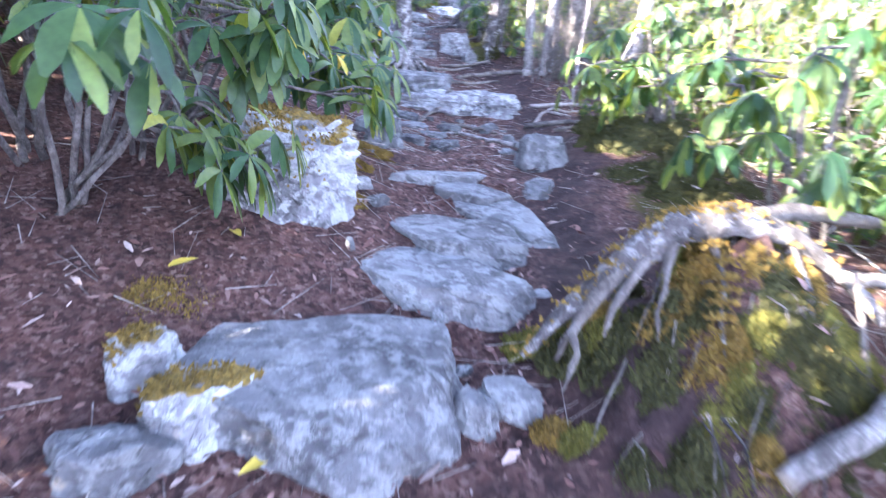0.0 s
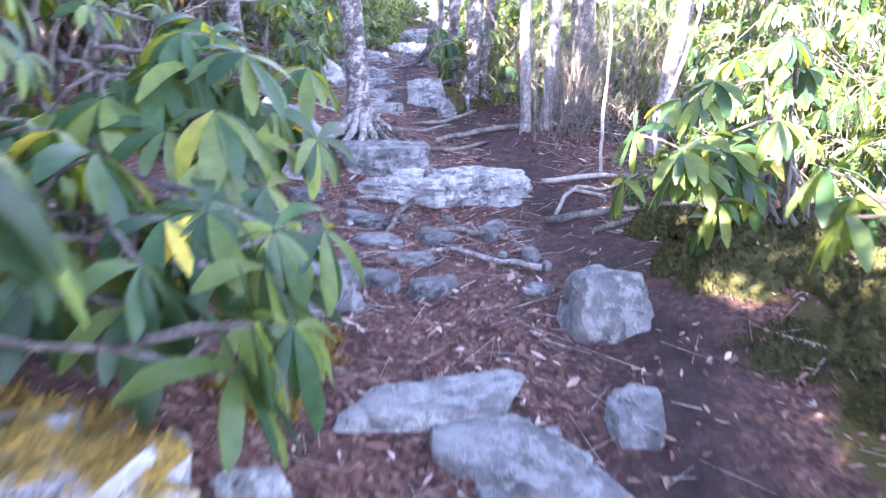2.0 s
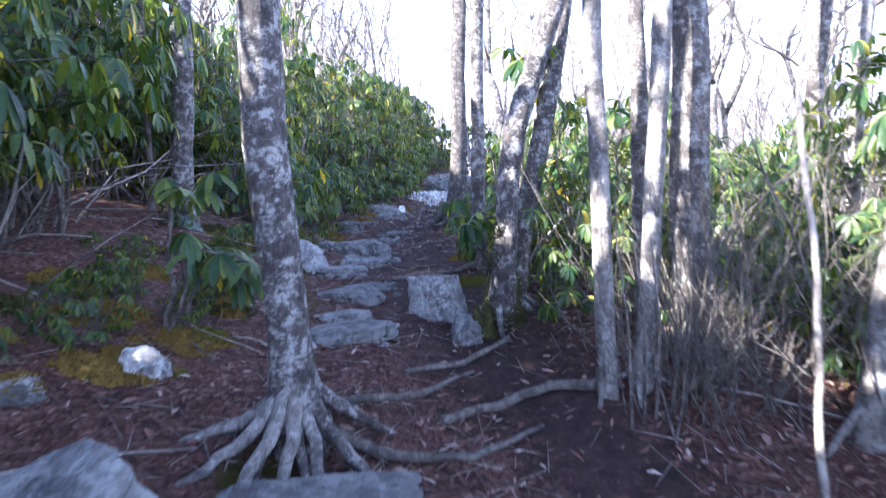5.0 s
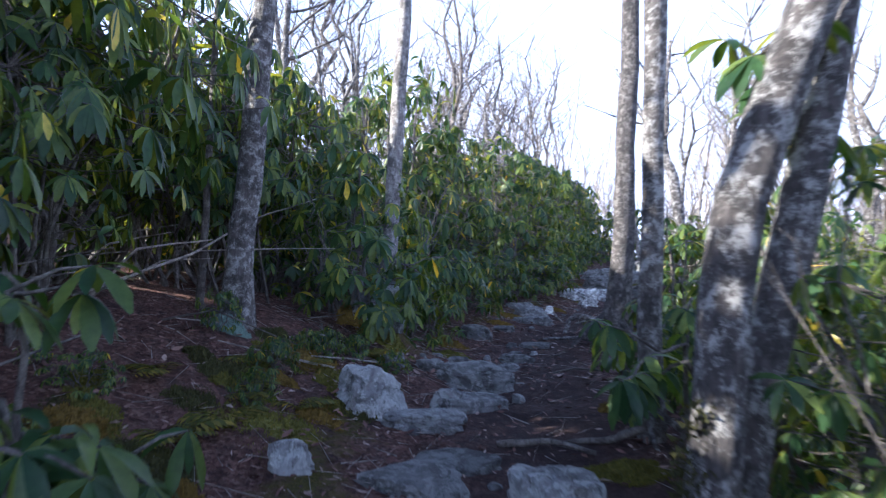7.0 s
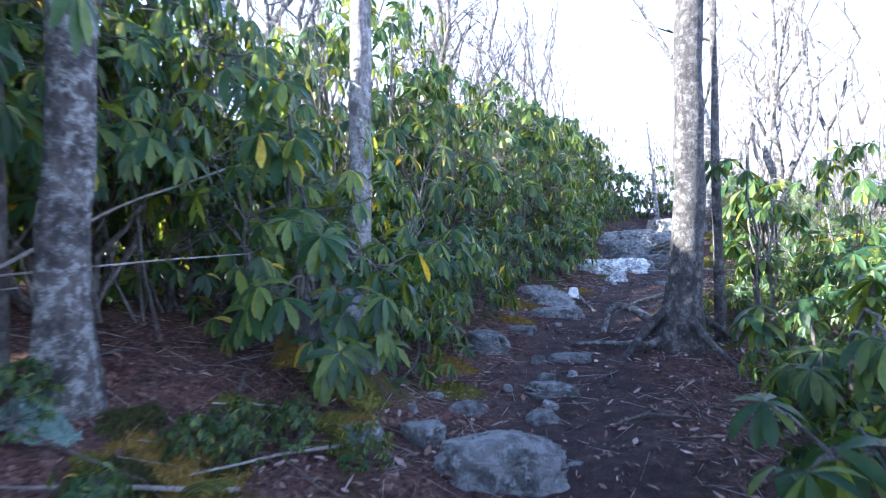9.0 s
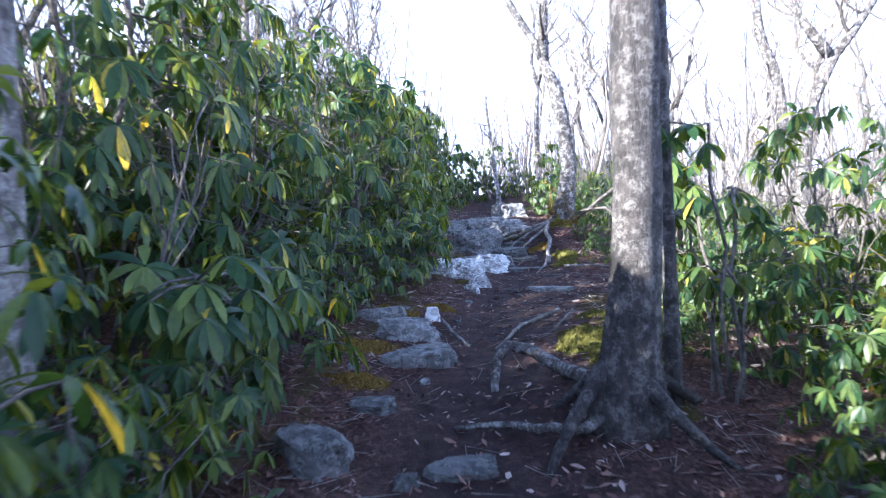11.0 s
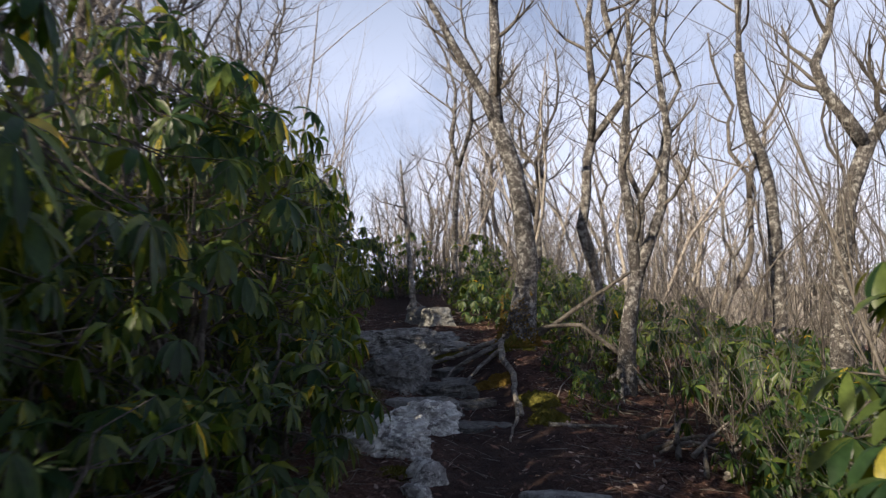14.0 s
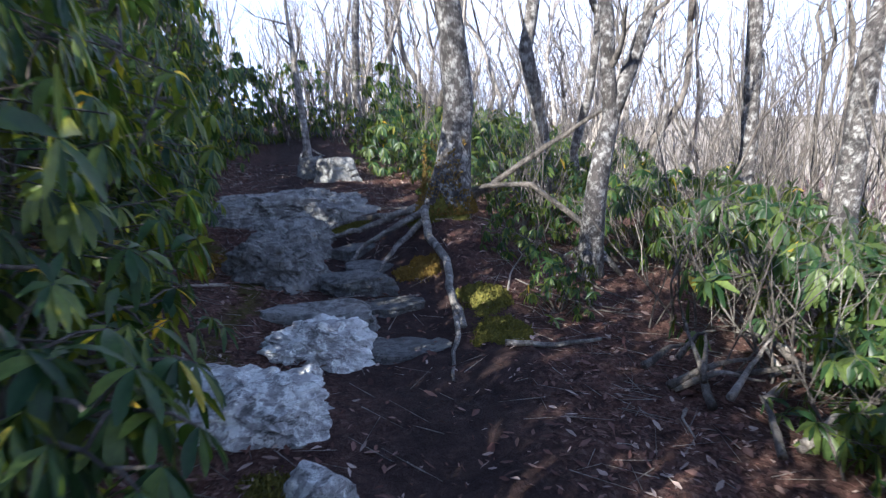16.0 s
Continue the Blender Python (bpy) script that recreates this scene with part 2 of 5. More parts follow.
def plain_material(name, stops, rough=0.85, scale=40.0, bump=0.006, island=False):
    mat, nt, bsdf = nodes_of(name)
    n = tex_noise(nt, scale, 5, 0.7, coords(nt))
    src = nt.nodes.new("ShaderNodeNewGeometry").outputs["Random Per Island"] if island else n.outputs[0]
    col = ramp(nt, src, stops).outputs[0]
    if island:
        col = mixed(nt, 0.5, col, mixed(nt, 1.0, col, n.outputs[0], "OVERLAY"))
    nt.links.new(col, bsdf.inputs["Base Color"])
    bsdf.inputs["Roughness"].default_value = rough
    bumped(nt, bsdf, n.outputs[0], 0.8, bump)
    return mat


SOIL = ground_material()
STONE_WHITE = stone_material("white_quartz", 0, 1.65)
STONE, STONE_PALE, STONE_MOSSY, STONE_DARK = stone_material("grey_quartzite", 0, 0.5), stone_material("pale_quartzite", 0, 0.74), stone_material("mossy_quartzite", 0.62, 0.75), stone_material("damp_slate", 0, 0.34)
BARK = bark_material("lichened_bark", (0.034, 0.029, 0.027), (0.155, 0.137, 0.125), (0.46, 0.45, 0.43), 0.75)
BARK_DARK = bark_material("dark_blotched_bark", (0.025, 0.022, 0.022), (0.09, 0.078, 0.072), (0.24, 0.225, 0.21), 0.7)
BARK_PALE = bark_material("pale_bark", (0.085, 0.075, 0.068), (0.31, 0.285, 0.26), (0.55, 0.53, 0.5))
# pale patches are lichen, and sunlight on the trunks put into the colour
BARK_MOTTLED_SUNLIT = bark_material("mottled_sunlit_bark", (0.03, 0.026, 0.026), (0.12, 0.105, 0.098), (0.46, 0.45, 0.43), 0.85)
BARK_TWIG = bark_material("grey_twig_bark", (0.065, 0.054, 0.047), (0.2, 0.175, 0.15), (0.3, 0.275, 0.245))
DEADWOOD_AND_HAZE = bark_material("weathered_dead_wood_and_haze", (0.2, 0.17, 0.15), (0.48, 0.43, 0.38), (0.6, 0.56, 0.5))
LEAF = leaf_material("rhododendron_leaf", (0.018, 0.044, 0.018), (0.042, 0.085, 0.032), (0.1, 0.14, 0.036), (0.45, 0.38, 0.05), 0.36, 0.38)
FERN = leaf_material("fern_frond", (0.06, 0.08, 0.02), (0.12, 0.13, 0.025), (0.2, 0.17, 0.03), (0.3, 0.22, 0.04), 0.6, 0.35)
LITTER = plain_material("dead_leaf", [(0.0, (0.05, 0.02, 0.014)), (0.4, (0.125, 0.058, 0.044)), (0.72, (0.21, 0.12, 0.092)), (0.85, (0.3, 0.21, 0.175)), (1.0, (0.46, 0.37, 0.32))], 0.75, 60, 0.002, True)
MOSS = plain_material("moss", [(0.3, (0.05, 0.055, 0.008)), (0.55, (0.16, 0.15, 0.02)), (0.75, (0.3, 0.22, 0.03))], 0.95, 90, 0.012)
MOSS_GOLD = plain_material("golden_moss", [(0.3, (0.07, 0.05, 0.01)), (0.55, (0.22, 0.145, 0.022)), (0.75, (0.42, 0.27, 0.045))], 0.95, 90, 0.012)
# bare woods, with the pale haze of distance put into the colour
WOODS = plain_material("hazed_bare_woods", [(0.35, (0.16, 0.14, 0.125)), (0.55, (0.26, 0.235, 0.21)), (0.7, (0.36, 0.33, 0.3))], 1.0, 0.6, 0.5)
# moss darkened to put the mound's shade into its colour, dark moss elsewhere
MOSS_DARK_AND_SHADE = plain_material("dark_moss_and_shade", [(0.3, (0.02, 0.022, 0.006)), (0.55, (0.06, 0.06, 0.012)), (0.75, (0.14, 0.12, 0.02))], 0.95, 90, 0.012)
LICHEN = plain_material("pale_lichen", [(0.3, (0.12, 0.18, 0.15)), (0.55, (0.28, 0.38, 0.33)), (0.75, (0.42, 0.5, 0.45))], 0.95, 80, 0.012)
YELLOW_LEAF = plain_material("yellowed_leaf", [(0.3, (0.5, 0.36, 0.04)), (0.7, (0.62, 0.5, 0.08))], 0.45, 60, 0.002)


# ---- builders ----
class Shape:
    """Vertices and faces gathered for one mesh."""

    def __init__(self):
        self.v, self.f = [], []

    def tube(self, pts, radii, sides=8, wob=0.0, seed=0.0, cap=True):
        pts = [Vector(p) for p in pts]
        n0, ref = len(self.v), Vector((0.31, 0.17, 0.93))
        last = None
        for i, p in enumerate(pts):
            way = (pts[min(i + 1, len(pts) - 1)] - pts[max(i - 1, 0)]).normalized()
            side = (last - way * last.dot(way)) if last is not None else way.cross(ref if abs(way.dot(ref)) < 0.95 else Vector((1, 0, 0)))
            side.normalize()
            last = side
            up = way.cross(side)
            for k in range(sides):
                a = 2 * math.pi * k / sides
                q = side * math.cos(a) + up * math.sin(a)
                r = radii[i] * (1 + wob * noise.noise(Vector((q.x * 1.4 + seed, q.y * 1.4, q.z + i * 0.35))))
                self.v.append(p + q * r)
        for i in range(len(pts) - 1):
            for k in range(sides):
                a, b = n0 + i * sides + k, n0 + i * sides + (k + 1) % sides
                self.f.append((a, b, b + sides, a + sides))
        if cap:
            self.f.append(tuple(range(n0 + sides - 1, n0 - 1, -1)))
            self.f.append(tuple(range(n0 + (len(pts) - 1) * sides, n0 + len(pts) * sides)))
        return self

    def leaf(self, base, way, normal, length, width, droop=0.5, segs=3, fold=0.25):
        """One long leaf that starts at base, bends downwards and is folded along its rib."""
        way, n0 = way.normalized(), len(self.v)
        side = way.cross(normal)
        if side.length < 1e-4:
            side = way.cross(Vector((1, 0.2, 0)))
        side.normalize()
        up = side.cross(way)
        p, d = Vector(base), way.copy()
        prof = {4: (0.13, 0.62, 0.95, 0.95, 0.22), 3: (0.15, 0.78, 1.0, 0.26), 2: (0.22, 1.0, 0.32)}[segs]
        for i in range(segs + 1):
            w = width * 0.5 * prof[i]
            self.v += [p - side * w + up * w * fold, p, p + side * w + up * w * fold]
            d = (d + Vector((0, 0, -droop / segs))).normalized()
            p = p + d * (length / segs)
            up = side.cross(d)
        for i in range(segs):
            a = n0 + 3 * i
            self.f += [(a, a + 1, a + 4, a + 3), (a + 1, a + 2, a + 5, a + 4)]

    def object(self, name, material, parent=None, label="", smooth=True):
        me = bpy.data.meshes.new(name)
        me.from_pydata([tuple(v) for v in self.v], [], self.f)
        me.materials.append(material)
        if smooth:
            me.polygons.foreach_set("use_smooth", [True] * len(me.polygons))
        me.update()
        ob = new(name, me)
        ob.parent = parent
        if label:
            ob["label"] = label
        return ob


def empty_at(name, x, y, z, label, category, group="", kind=""):
    ob = new(name)
    ob.empty_display_size = 0.1
    ob.location = (x, y, z)
    return tagged(ob, label, category, group, kind)


def rock_mesh(name, w, d, h, seed, detail, rough, flat, material, tilt=0.0):
    """A broken stone: a round body cut by random planes, with rough faces."""
    rnd = random.Random(seed)
    bm = bmesh.new()
    bmesh.ops.create_icosphere(bm, subdivisions=detail, radius=1.0)
    planes = [(Vector((rnd.uniform(-0.14, 0.14), rnd.uniform(-0.14, 0.14) - tilt, 1)).normalized(), flat), (Vector((0, 0, -1)), 0.9)]
    n = rnd.randint(5, 7) - (1 if flat < 0.6 else 0)
    for i in range(n):
        a = 2 * math.pi * (i + rnd.uniform(-0.3, 0.3)) / n
        planes.append((Vector((math.cos(a), math.sin(a), rnd.uniform(-0.1, 0.4) * min(1.0, 1.2 * h / w))).normalized(), rnd.uniform(0.62, 0.98)))
    for i in range(3 if flat > 0.75 else 1):
        a = rnd.uniform(0, 6.28)
        planes.append((Vector((math.cos(a), math.sin(a), rnd.uniform(0.6, 1.4))).normalized(), rnd.uniform(0.74, 0.95)))
    off = Vector((rnd.uniform(0, 50), rnd.uniform(0, 50), rnd.uniform(0, 50)))
    for v in bm.verts:
        q = v.co.normalized()
        cuts = sorted(k / max(q.dot(m), 1e-3) for m, k in planes if q.dot(m) > 0.02)
        r = min(cuts[0], 1.25)
        if len(cuts) > 1:
            r -= 0.022 * math.exp(-(cuts[1] - cuts[0]) / 0.04)
        nz = noise.fractal(q * 2.6 + off, 1.0, 2.0, 5) * rough * 0.8 + 0.4 * rough * noise.noise(q * 11 + off) - 0.9 * rough * max(0.0, 0.12 - abs(noise.noise(q * 2.3 + off * 2))) / 0.12 * (noise.noise(q * 3 + off) > 0.05)
        ledge = 0.5 * rough * (1 if noise.noise(q * 2.8 + off * 3) > 0.12 else 0)
        v.co = q * (r + nz - ledge)
        v.co = Vector((v.co.x * w / 1.75, v.co.y * d / 1.75, v.co.z * h / 1.6))
    me = bpy.data.meshes.new(name)
    bm.normal_update()
    for f in bm.faces:
        f.smooth = True
    for e in bm.edges:
        if e.calc_face_angle(0.0) > 0.55:
            e.smooth = False
    bm.to_mesh(me)
    bm.free()
    me.materials.append(material)
    return me


def rock(x, y, w, d, h, turn=0, seed=1, material=None, label="grey lichen-spotted stone set in the trail", sink=0.35, detail=4, rough=0.11, flat=0.84, lean=0, tip=0, name="rock", group="stones of the trail"):
    """A stone w wide, d deep and standing about h out of the ground at x, y."""
    body = h / (1 - sink)
    ob = new(name, rock_mesh(name, w, d, body, seed, detail, rough, flat, material or STONE))
    ob.matrix_world = pose(x, y, terrain(x, y) + h - body * 0.48, tip, lean, turn)
    if material is STONE_MOSSY:
        moss_coat(ob, seed)
    return tagged(ob, label, "rock", group)


def moss_coat(ob, seed):
    """Short moss on the upper faces of a stone."""
    rnd, sh, me = random.Random(seed), Shape(), ob.data
    sc = ob.matrix_world.to_3x3()
    for f in me.polygons:
        n = sc @ f.normal
        if n.z > 0.45 and noise.noise(f.center * 5 + Vector((seed, 0, 0))) + n.z > 0.85:
            for _ in range(3 if f.area > 0.0004 else 1):
                tuft(sh, rnd, f.center, f.normal, 0.022)
    if sh.v:
        sh.object("moss", MOSS_GOLD, ob, "golden moss on top of the stone", False)["kind"] = "stuff"


def tuft(sh, rnd, p, n, size):
    d = (Vector(n) + Vector((rnd.uniform(-0.7, 0.7), rnd.uniform(-0.7, 0.7), rnd.uniform(-0.2, 0.5)))).normalized()
    t = d.cross(Vector((rnd.uniform(-1, 1), rnd.uniform(-1, 1), 0.3))).normalized() * size * 0.35
    q = Vector(p) + Vector((rnd.uniform(-1, 1), rnd.uniform(-1, 1), 0)) * size * 0.4
    i = len(sh.v)
    sh.v += [q - t, q + t, q + d * size * rnd.uniform(0.6, 1.2)]
    sh.f.append((i, i + 1, i + 2))


def moss_patch(x, y, rx, ry, h, seed, material=None, label="cushion of yellow-green moss on the ground"):
    """A lumpy cushion of moss that lies on the ground, covered with short shoots."""
    rnd, sh, n = random.Random(seed), Shape(), 18
    off = Vector((seed * 2.3, seed, 0))
    for j in range(n + 1):
        for i in range(n + 1):
            u, v = 2 * i / n - 1, 2 * j / n - 1
            q = math.hypot(u, v) * (1 + 0.45 * noise.noise(Vector((u * 1.6, v * 1.6, 0)) + off))
            lift = h * max(-0.6, 1 - q * q) * (0.75 + 0.7 * noise.noise(Vector((u * 4, v * 4, 2)) + off)) - 0.015
            px, py = x + u * rx, y + v * ry
            sh.v.append(Vector((px, py, terrain(px, py) + lift)))
    sh.f = [(j * (n + 1) + i, j * (n + 1) + i + 1, (j + 1) * (n + 1) + i + 1, (j + 1) * (n + 1) + i) for j in range(n) for i in range(n)]
    shoots = Shape()
    for p in sh.v:
        if p.z > terrain(p.x, p.y) - 0.02:
            for _ in range(6):
                tuft(shoots, rnd, p + Vector((rnd.uniform(-1, 1) * rx / n, rnd.uniform(-1, 1) * ry / n, -0.004)), (0, 0, 1), 0.028)
    ob = tagged(sh.object("moss", material or MOSS), label, "moss", "moss cushions")
    tagged(shoots.object("moss_fuzz", material or MOSS, ob, "", False), kind="stuff")
    return ob


def crooked(rnd, a, b, steps, wander):
    a, b = Vector(a), Vector(b)
    off, pts = Vector((0, 0, 0)), []
    for i in range(steps + 1):
        k = i / steps
        if 0 < i:
            off = off * 0.75 + Vector((rnd.uniform(-1, 1), rnd.uniform(-1, 1), rnd.uniform(-0.5, 0.5))) * wander
        pts.append(a.lerp(b, k) + off * (1 if i < steps else 0.5))
    return pts


def bare_branch(shape, rnd, start, way, length, radius, depth, sides=4, main=None):
    """A leafless branch that forks again and again."""
    steps = (1, 3, 5)[min(depth, 2)]
    p, d, pts, radii = Vector(start), Vector(way).normalized(), [Vector(start)], [radius]
    for i in range(steps):
        d = (d + Vector((rnd.uniform(-0.35, 0.35), rnd.uniform(-0.35, 0.35), rnd.uniform(-0.1, 0.32)))).normalized()
        p = p + d * length / steps
        pts.append(p.copy())
        radii.append(radius * (1 - 0.75 * (i + 1) / steps))
        if depth > 0 and i > 0:
            for _ in range(rnd.choice((1, 1, 2))):
                q = (d + Vector((rnd.uniform(-1, 1), rnd.uniform(-1, 1), rnd.uniform(-0.2, 0.7))) * 0.9).normalized()
                bare_branch(shape, rnd, p, q, length * rnd.uniform(0.35, 0.62), radii[-1] * 0.62, depth - 1, 4 if depth > 1 else 3)
    (main or shape).tube(pts, radii, sides, cap=False)


def tree(x, y, r, height, lean=(0, 0), seed=1, forks=(), bark=None, flare=1.5, roots=0, branches=6, first=0.5, bends=(), label="grey-barked tree with bare branches on the slope", depth=2, name="tree", sides=14, z=None, group="trees along the trail", reach=1.0, crook=0.16, wander=0.5):
    """A tapered, crooked trunk with root flare, limbs and leafless branches."""
    rnd = random.Random(seed)
    z0 = terrain(x, y) if z is None else z
    base = empty_at(name, x, y, z0, label, "tree", group)
    n = max(8, int(height / 0.3))
    pts, radii, ox, oy = [], [], 0.0, 0.0
    for i in range(n + 1):
        k = i / n
        h = -0.25 + (height + 0.25) * k
        if i:
            ox, oy = ox * 0.92 + rnd.uniform(-1, 1) * r * crook, oy * 0.92 + rnd.uniform(-1, 1) * r * crook
        bx = by = 0.0
        if bends:
            bx, by = knots([(q[0], q[1]) for q in bends], h), knots([(q[0], q[2]) for q in bends], h)
        pts.append(Vector((lean[0] * h + ox + bx, lean[1] * h + oy + by, h)))
        radii.append(r * (1 - (0.32 if forks else 0.72) * k) * (1 + (flare - 1) * math.exp(-max(h, 0) / (1.6 * r))))
    trunk = Shape().tube(pts, radii, sides, 0.22, seed * 1.7).object("trunk", bark or BARK, base)
    for i in range(roots):
        a = 2 * math.pi * (i + rnd.uniform(-0.25, 0.25)) / roots
        far = rnd.uniform(2.6, 4.6) * r
        rp = []
        for k in (0, 0.25, 0.5, 0.75, 1.0):
            q = r * 0.5 + far * k
            qx, qy = math.cos(a + 0.3 * k) * q, math.sin(a + 0.3 * k) * q
            drop = terrain(x + qx, y + qy) - z0 if k > 0 else 0
            rp.append(Vector((qx, qy, drop * k + 0.9 * r * flare * (1 - k) ** 1.6 + r * 1.1 * (1 - k) - 0.03 * k)))
        Shape().tube(rp, [r * 0.34, r * 0.3, r * 0.25, r * 0.2, r * 0.1], 7, 0.25, i).object("root", bark or BARK, base)
    twigs = Shape()
    ends = []
    if forks:
        for fx, fy, fh, fr, *bow in forks:
            start = pts[-1] - (pts[-1] - pts[-2]) * 0.3
            fr = min(fr, radii[-1] * 0.94)
            lp = crooked(rnd, start, start + Vector((fx, fy, fh)), max(6, int(fh / 0.4)), fr * wander)
            if bow:
                for i, q in enumerate(lp):
                    q.x += bow[0] * math.sin(math.pi * min(1.0, 1.25 * i / (len(lp) - 1)))
            lr = [fr * (1 - 0.65 * i / (len(lp) - 1)) for i in range(len(lp))]
            Shape().tube(lp, lr, 10, 0.2, fx * 7).object("limb", bark or BARK, base)
            ends.append((lp, lr))
    else:
        ends.append((pts, radii))
    for lp, lr in ends:
        for b in range(branches):
            i = int(len(lp) * (first + (1 - first) * (b + rnd.random()) / branches)) if not forks else int(len(lp) * (0.15 + 0.85 * (b + rnd.random()) / branches))
            i = min(i, len(lp) - 2)
            a = rnd.uniform(0, 6.28)
            d = Vector((math.cos(a), math.sin(a), rnd.uniform(0.3, 1.0)))
            bare_branch(twigs, rnd, lp[i], d, reach * rnd.uniform(0.7, 1.6) * (0.4 + 0.12 * height), lr[i] * 0.55, depth)
    if twigs.v:
        tagged(twigs.object("branch_crown", BARK_TWIG, base), kind="stuff")
    return base


def whorl(shape, rnd, p, axis, size=1.0, count=None, segs=3, droop=None):
    """A rosette of long leathery leaves round the end of a twig."""
    axis = Vector(axis).normalized()
    t = axis.cross(Vector((0.3, 0.9, 0.1))).normalized()
    u = axis.cross(t)
    count = count or rnd.randint(6, 9)
    hang = rnd.uniform(0.7, 2.0) if droop is None else droop
    for i in range(count):
        a = 2 * math.pi * (i + rnd.uniform(-0.3, 0.3)) / count
        out = t * math.cos(a) + u * math.sin(a)
        d = out + axis * rnd.uniform(-0.15, 0.5) + Vector((0, 0, -0.35 * hang))
        length = size * rnd.uniform(0.12, 0.2)
        shape.leaf(Vector(p) + out * 0.006, d, axis, length, length * rnd.uniform(0.26, 0.34), hang, segs, 0.22)


def shrub(seed, height, width, low, whorls, stems, segs=3, label="", name="rhododendron", size=1.0):
    """A rhododendron: crooked grey stems and rosettes of leaves on the outside of an uneven crown."""
    rnd = random.Random(seed)
    base = empty_at(name, 0, 0, 0, label, "shrub", "rhododendron thicket")
    tips = []
    for s in range(stems):
        a = rnd.uniform(0, 6.28)
        q = rnd.uniform(0.3, 0.9) * width
        top = Vector((math.cos(a) * q, math.sin(a) * q, height * rnd.uniform(0.55, 0.95)))
        pts = crooked(rnd, (rnd.uniform(-0.15, 0.15), rnd.uniform(-0.15, 0.15), -0.2), top, 8, 0.07)
        r0 = rnd.uniform(0.014, 0.03)
        Shape().tube(pts, [r0 * (1 - 0.7 * i / 8) for i in range(9)], 6).object("stem", BARK_TWIG, base)
        tips += pts[3:]
    leaves, twigs = Shape(), Shape()
    off = Vector((seed * 3.1, 0, 0))
    for w in range(whorls):
        a, k = rnd.uniform(0, 6.28), rnd.random()
        z = low + (height - low) * k
        bulge = math.sqrt(max(0.06, 1 - ((z - low) / (height - low) * 1.25 - 0.3) ** 2))
        rr = width * bulge * (0.45 + 0.65 * math.sqrt(rnd.random())) * (1 + 0.5 * noise.noise(Vector((math.cos(a) * 1.5, math.sin(a) * 1.5, z * 1.2)) + off))
        p = Vector((math.cos(a) * rr, math.sin(a) * rr, z + 0.15 * noise.noise(Vector((a, z, seed)))))
        near = min(tips, key=lambda q: (q - p).length_squared)
        axis = (Vector((math.cos(a), math.sin(a), 0.0)) * 0.9 + Vector((rnd.uniform(-0.5, 0.5), rnd.uniform(-0.5, 0.5), rnd.uniform(0.1, 1.0)))).normalized()
        if (near - p).length < 0.9:
            mid = near.lerp(p, 0.55) + Vector((rnd.uniform(-0.05, 0.05), rnd.uniform(-0.05, 0.05), rnd.uniform(-0.08, 0.02)))
            twigs.tube([near, mid, p], [0.006, 0.005, 0.0035], 3, cap=False)
        whorl(leaves, rnd, p, axis, size, None, segs)
    leaves.object("foliage", LEAF, base)
    tagged(twigs.object("twig_growth", BARK_TWIG, base), kind="stuff")
    return base


def stick(points, radii, material=None, label="weathered grey stick lying on the leaf litter", name="stick", category="stick", group="fallen sticks", sides=7, wob=0.15):
    """A stick, log or root through points (x, y, height above the ground)."""
    pts = [Vector((x, y, terrain(x, y) + h)) for x, y, h in points]
    fine = []
    for i in range(len(pts) - 1):
        for k in range(4):
            fine.append(pts[i].lerp(pts[i + 1], k / 4) + Vector((noise.noise(pts[i] * 3 + Vector((k, 0, 0))), noise.noise(pts[i] * 3 + Vector((0, k, 7))), noise.noise(pts[i] * 3 + Vector((k, 3, 1))))) * radii[0] * 0.7 * (k > 0))
    fine.append(pts[-1])
    n = len(fine) - 1
    rad = [radii[0] + (radii[1] - radii[0]) * i / n for i in range(n + 1)]
    ob = Shape().tube(fine, rad, sides, wob, len(points)).object(name, material or DEADWOOD_AND_HAZE)
    return tagged(ob, label, category, group)


def spray(x, y, tips, seed, label="rhododendron branches with drooping leaf rosettes reaching over the trail", size=1.0, rosettes=4):
    """A rhododendron whose bare stems arch from its foot at x, y to given tips, each with several rosettes."""
    rnd, z0 = random.Random(seed), terrain(x, y)
    base = empty_at("rhododendron", x, y, z0, label, "shrub", "rhododendron thicket")
    leaves = Shape()
    for tx, ty, tz in tips:
        end = Vector((tx - x, ty - y, tz - z0))
        mid = Vector((end.x * 0.45, end.y * 0.45, end.z * 0.95 + 0.1))
        pts = crooked(rnd, (rnd.uniform(-0.1, 0.1), rnd.uniform(-0.1, 0.1), -0.15), mid, 5, 0.05)
        pts += crooked(rnd, pts[-1], end, 5, 0.03)[1:]
        n = len(pts) - 1
        Shape().tube(pts, [0.016 * (1 - 0.7 * i / n) for i in range(n + 1)], 6).object("stem", BARK_TWIG, base)
        for k in range(rosettes):
            p = pts[-1 - k // 2] + Vector((rnd.uniform(-0.17, 0.17), rnd.uniform(-0.17, 0.17), rnd.uniform(-0.1, 0.12))) * (k > 0)
            if k:
                Shape().tube([pts[-2 - k // 2], p.lerp(pts[-2 - k // 2], 0.4) + Vector((0, 0, 0.02)), p], [0.007, 0.006, 0.004], 5).object("stem", BARK_TWIG, base)
            way = (end.normalized() + Vector((rnd.uniform(-0.5, 0.5), rnd.uniform(-0.5, 0.5), rnd.uniform(0, 0.6))))
            whorl(leaves, rnd, p, way, size, rnd.randint(7, 10), 4, rnd.uniform(0.8, 1.7))
    leaves.object("foliage", LEAF, base)
    return base


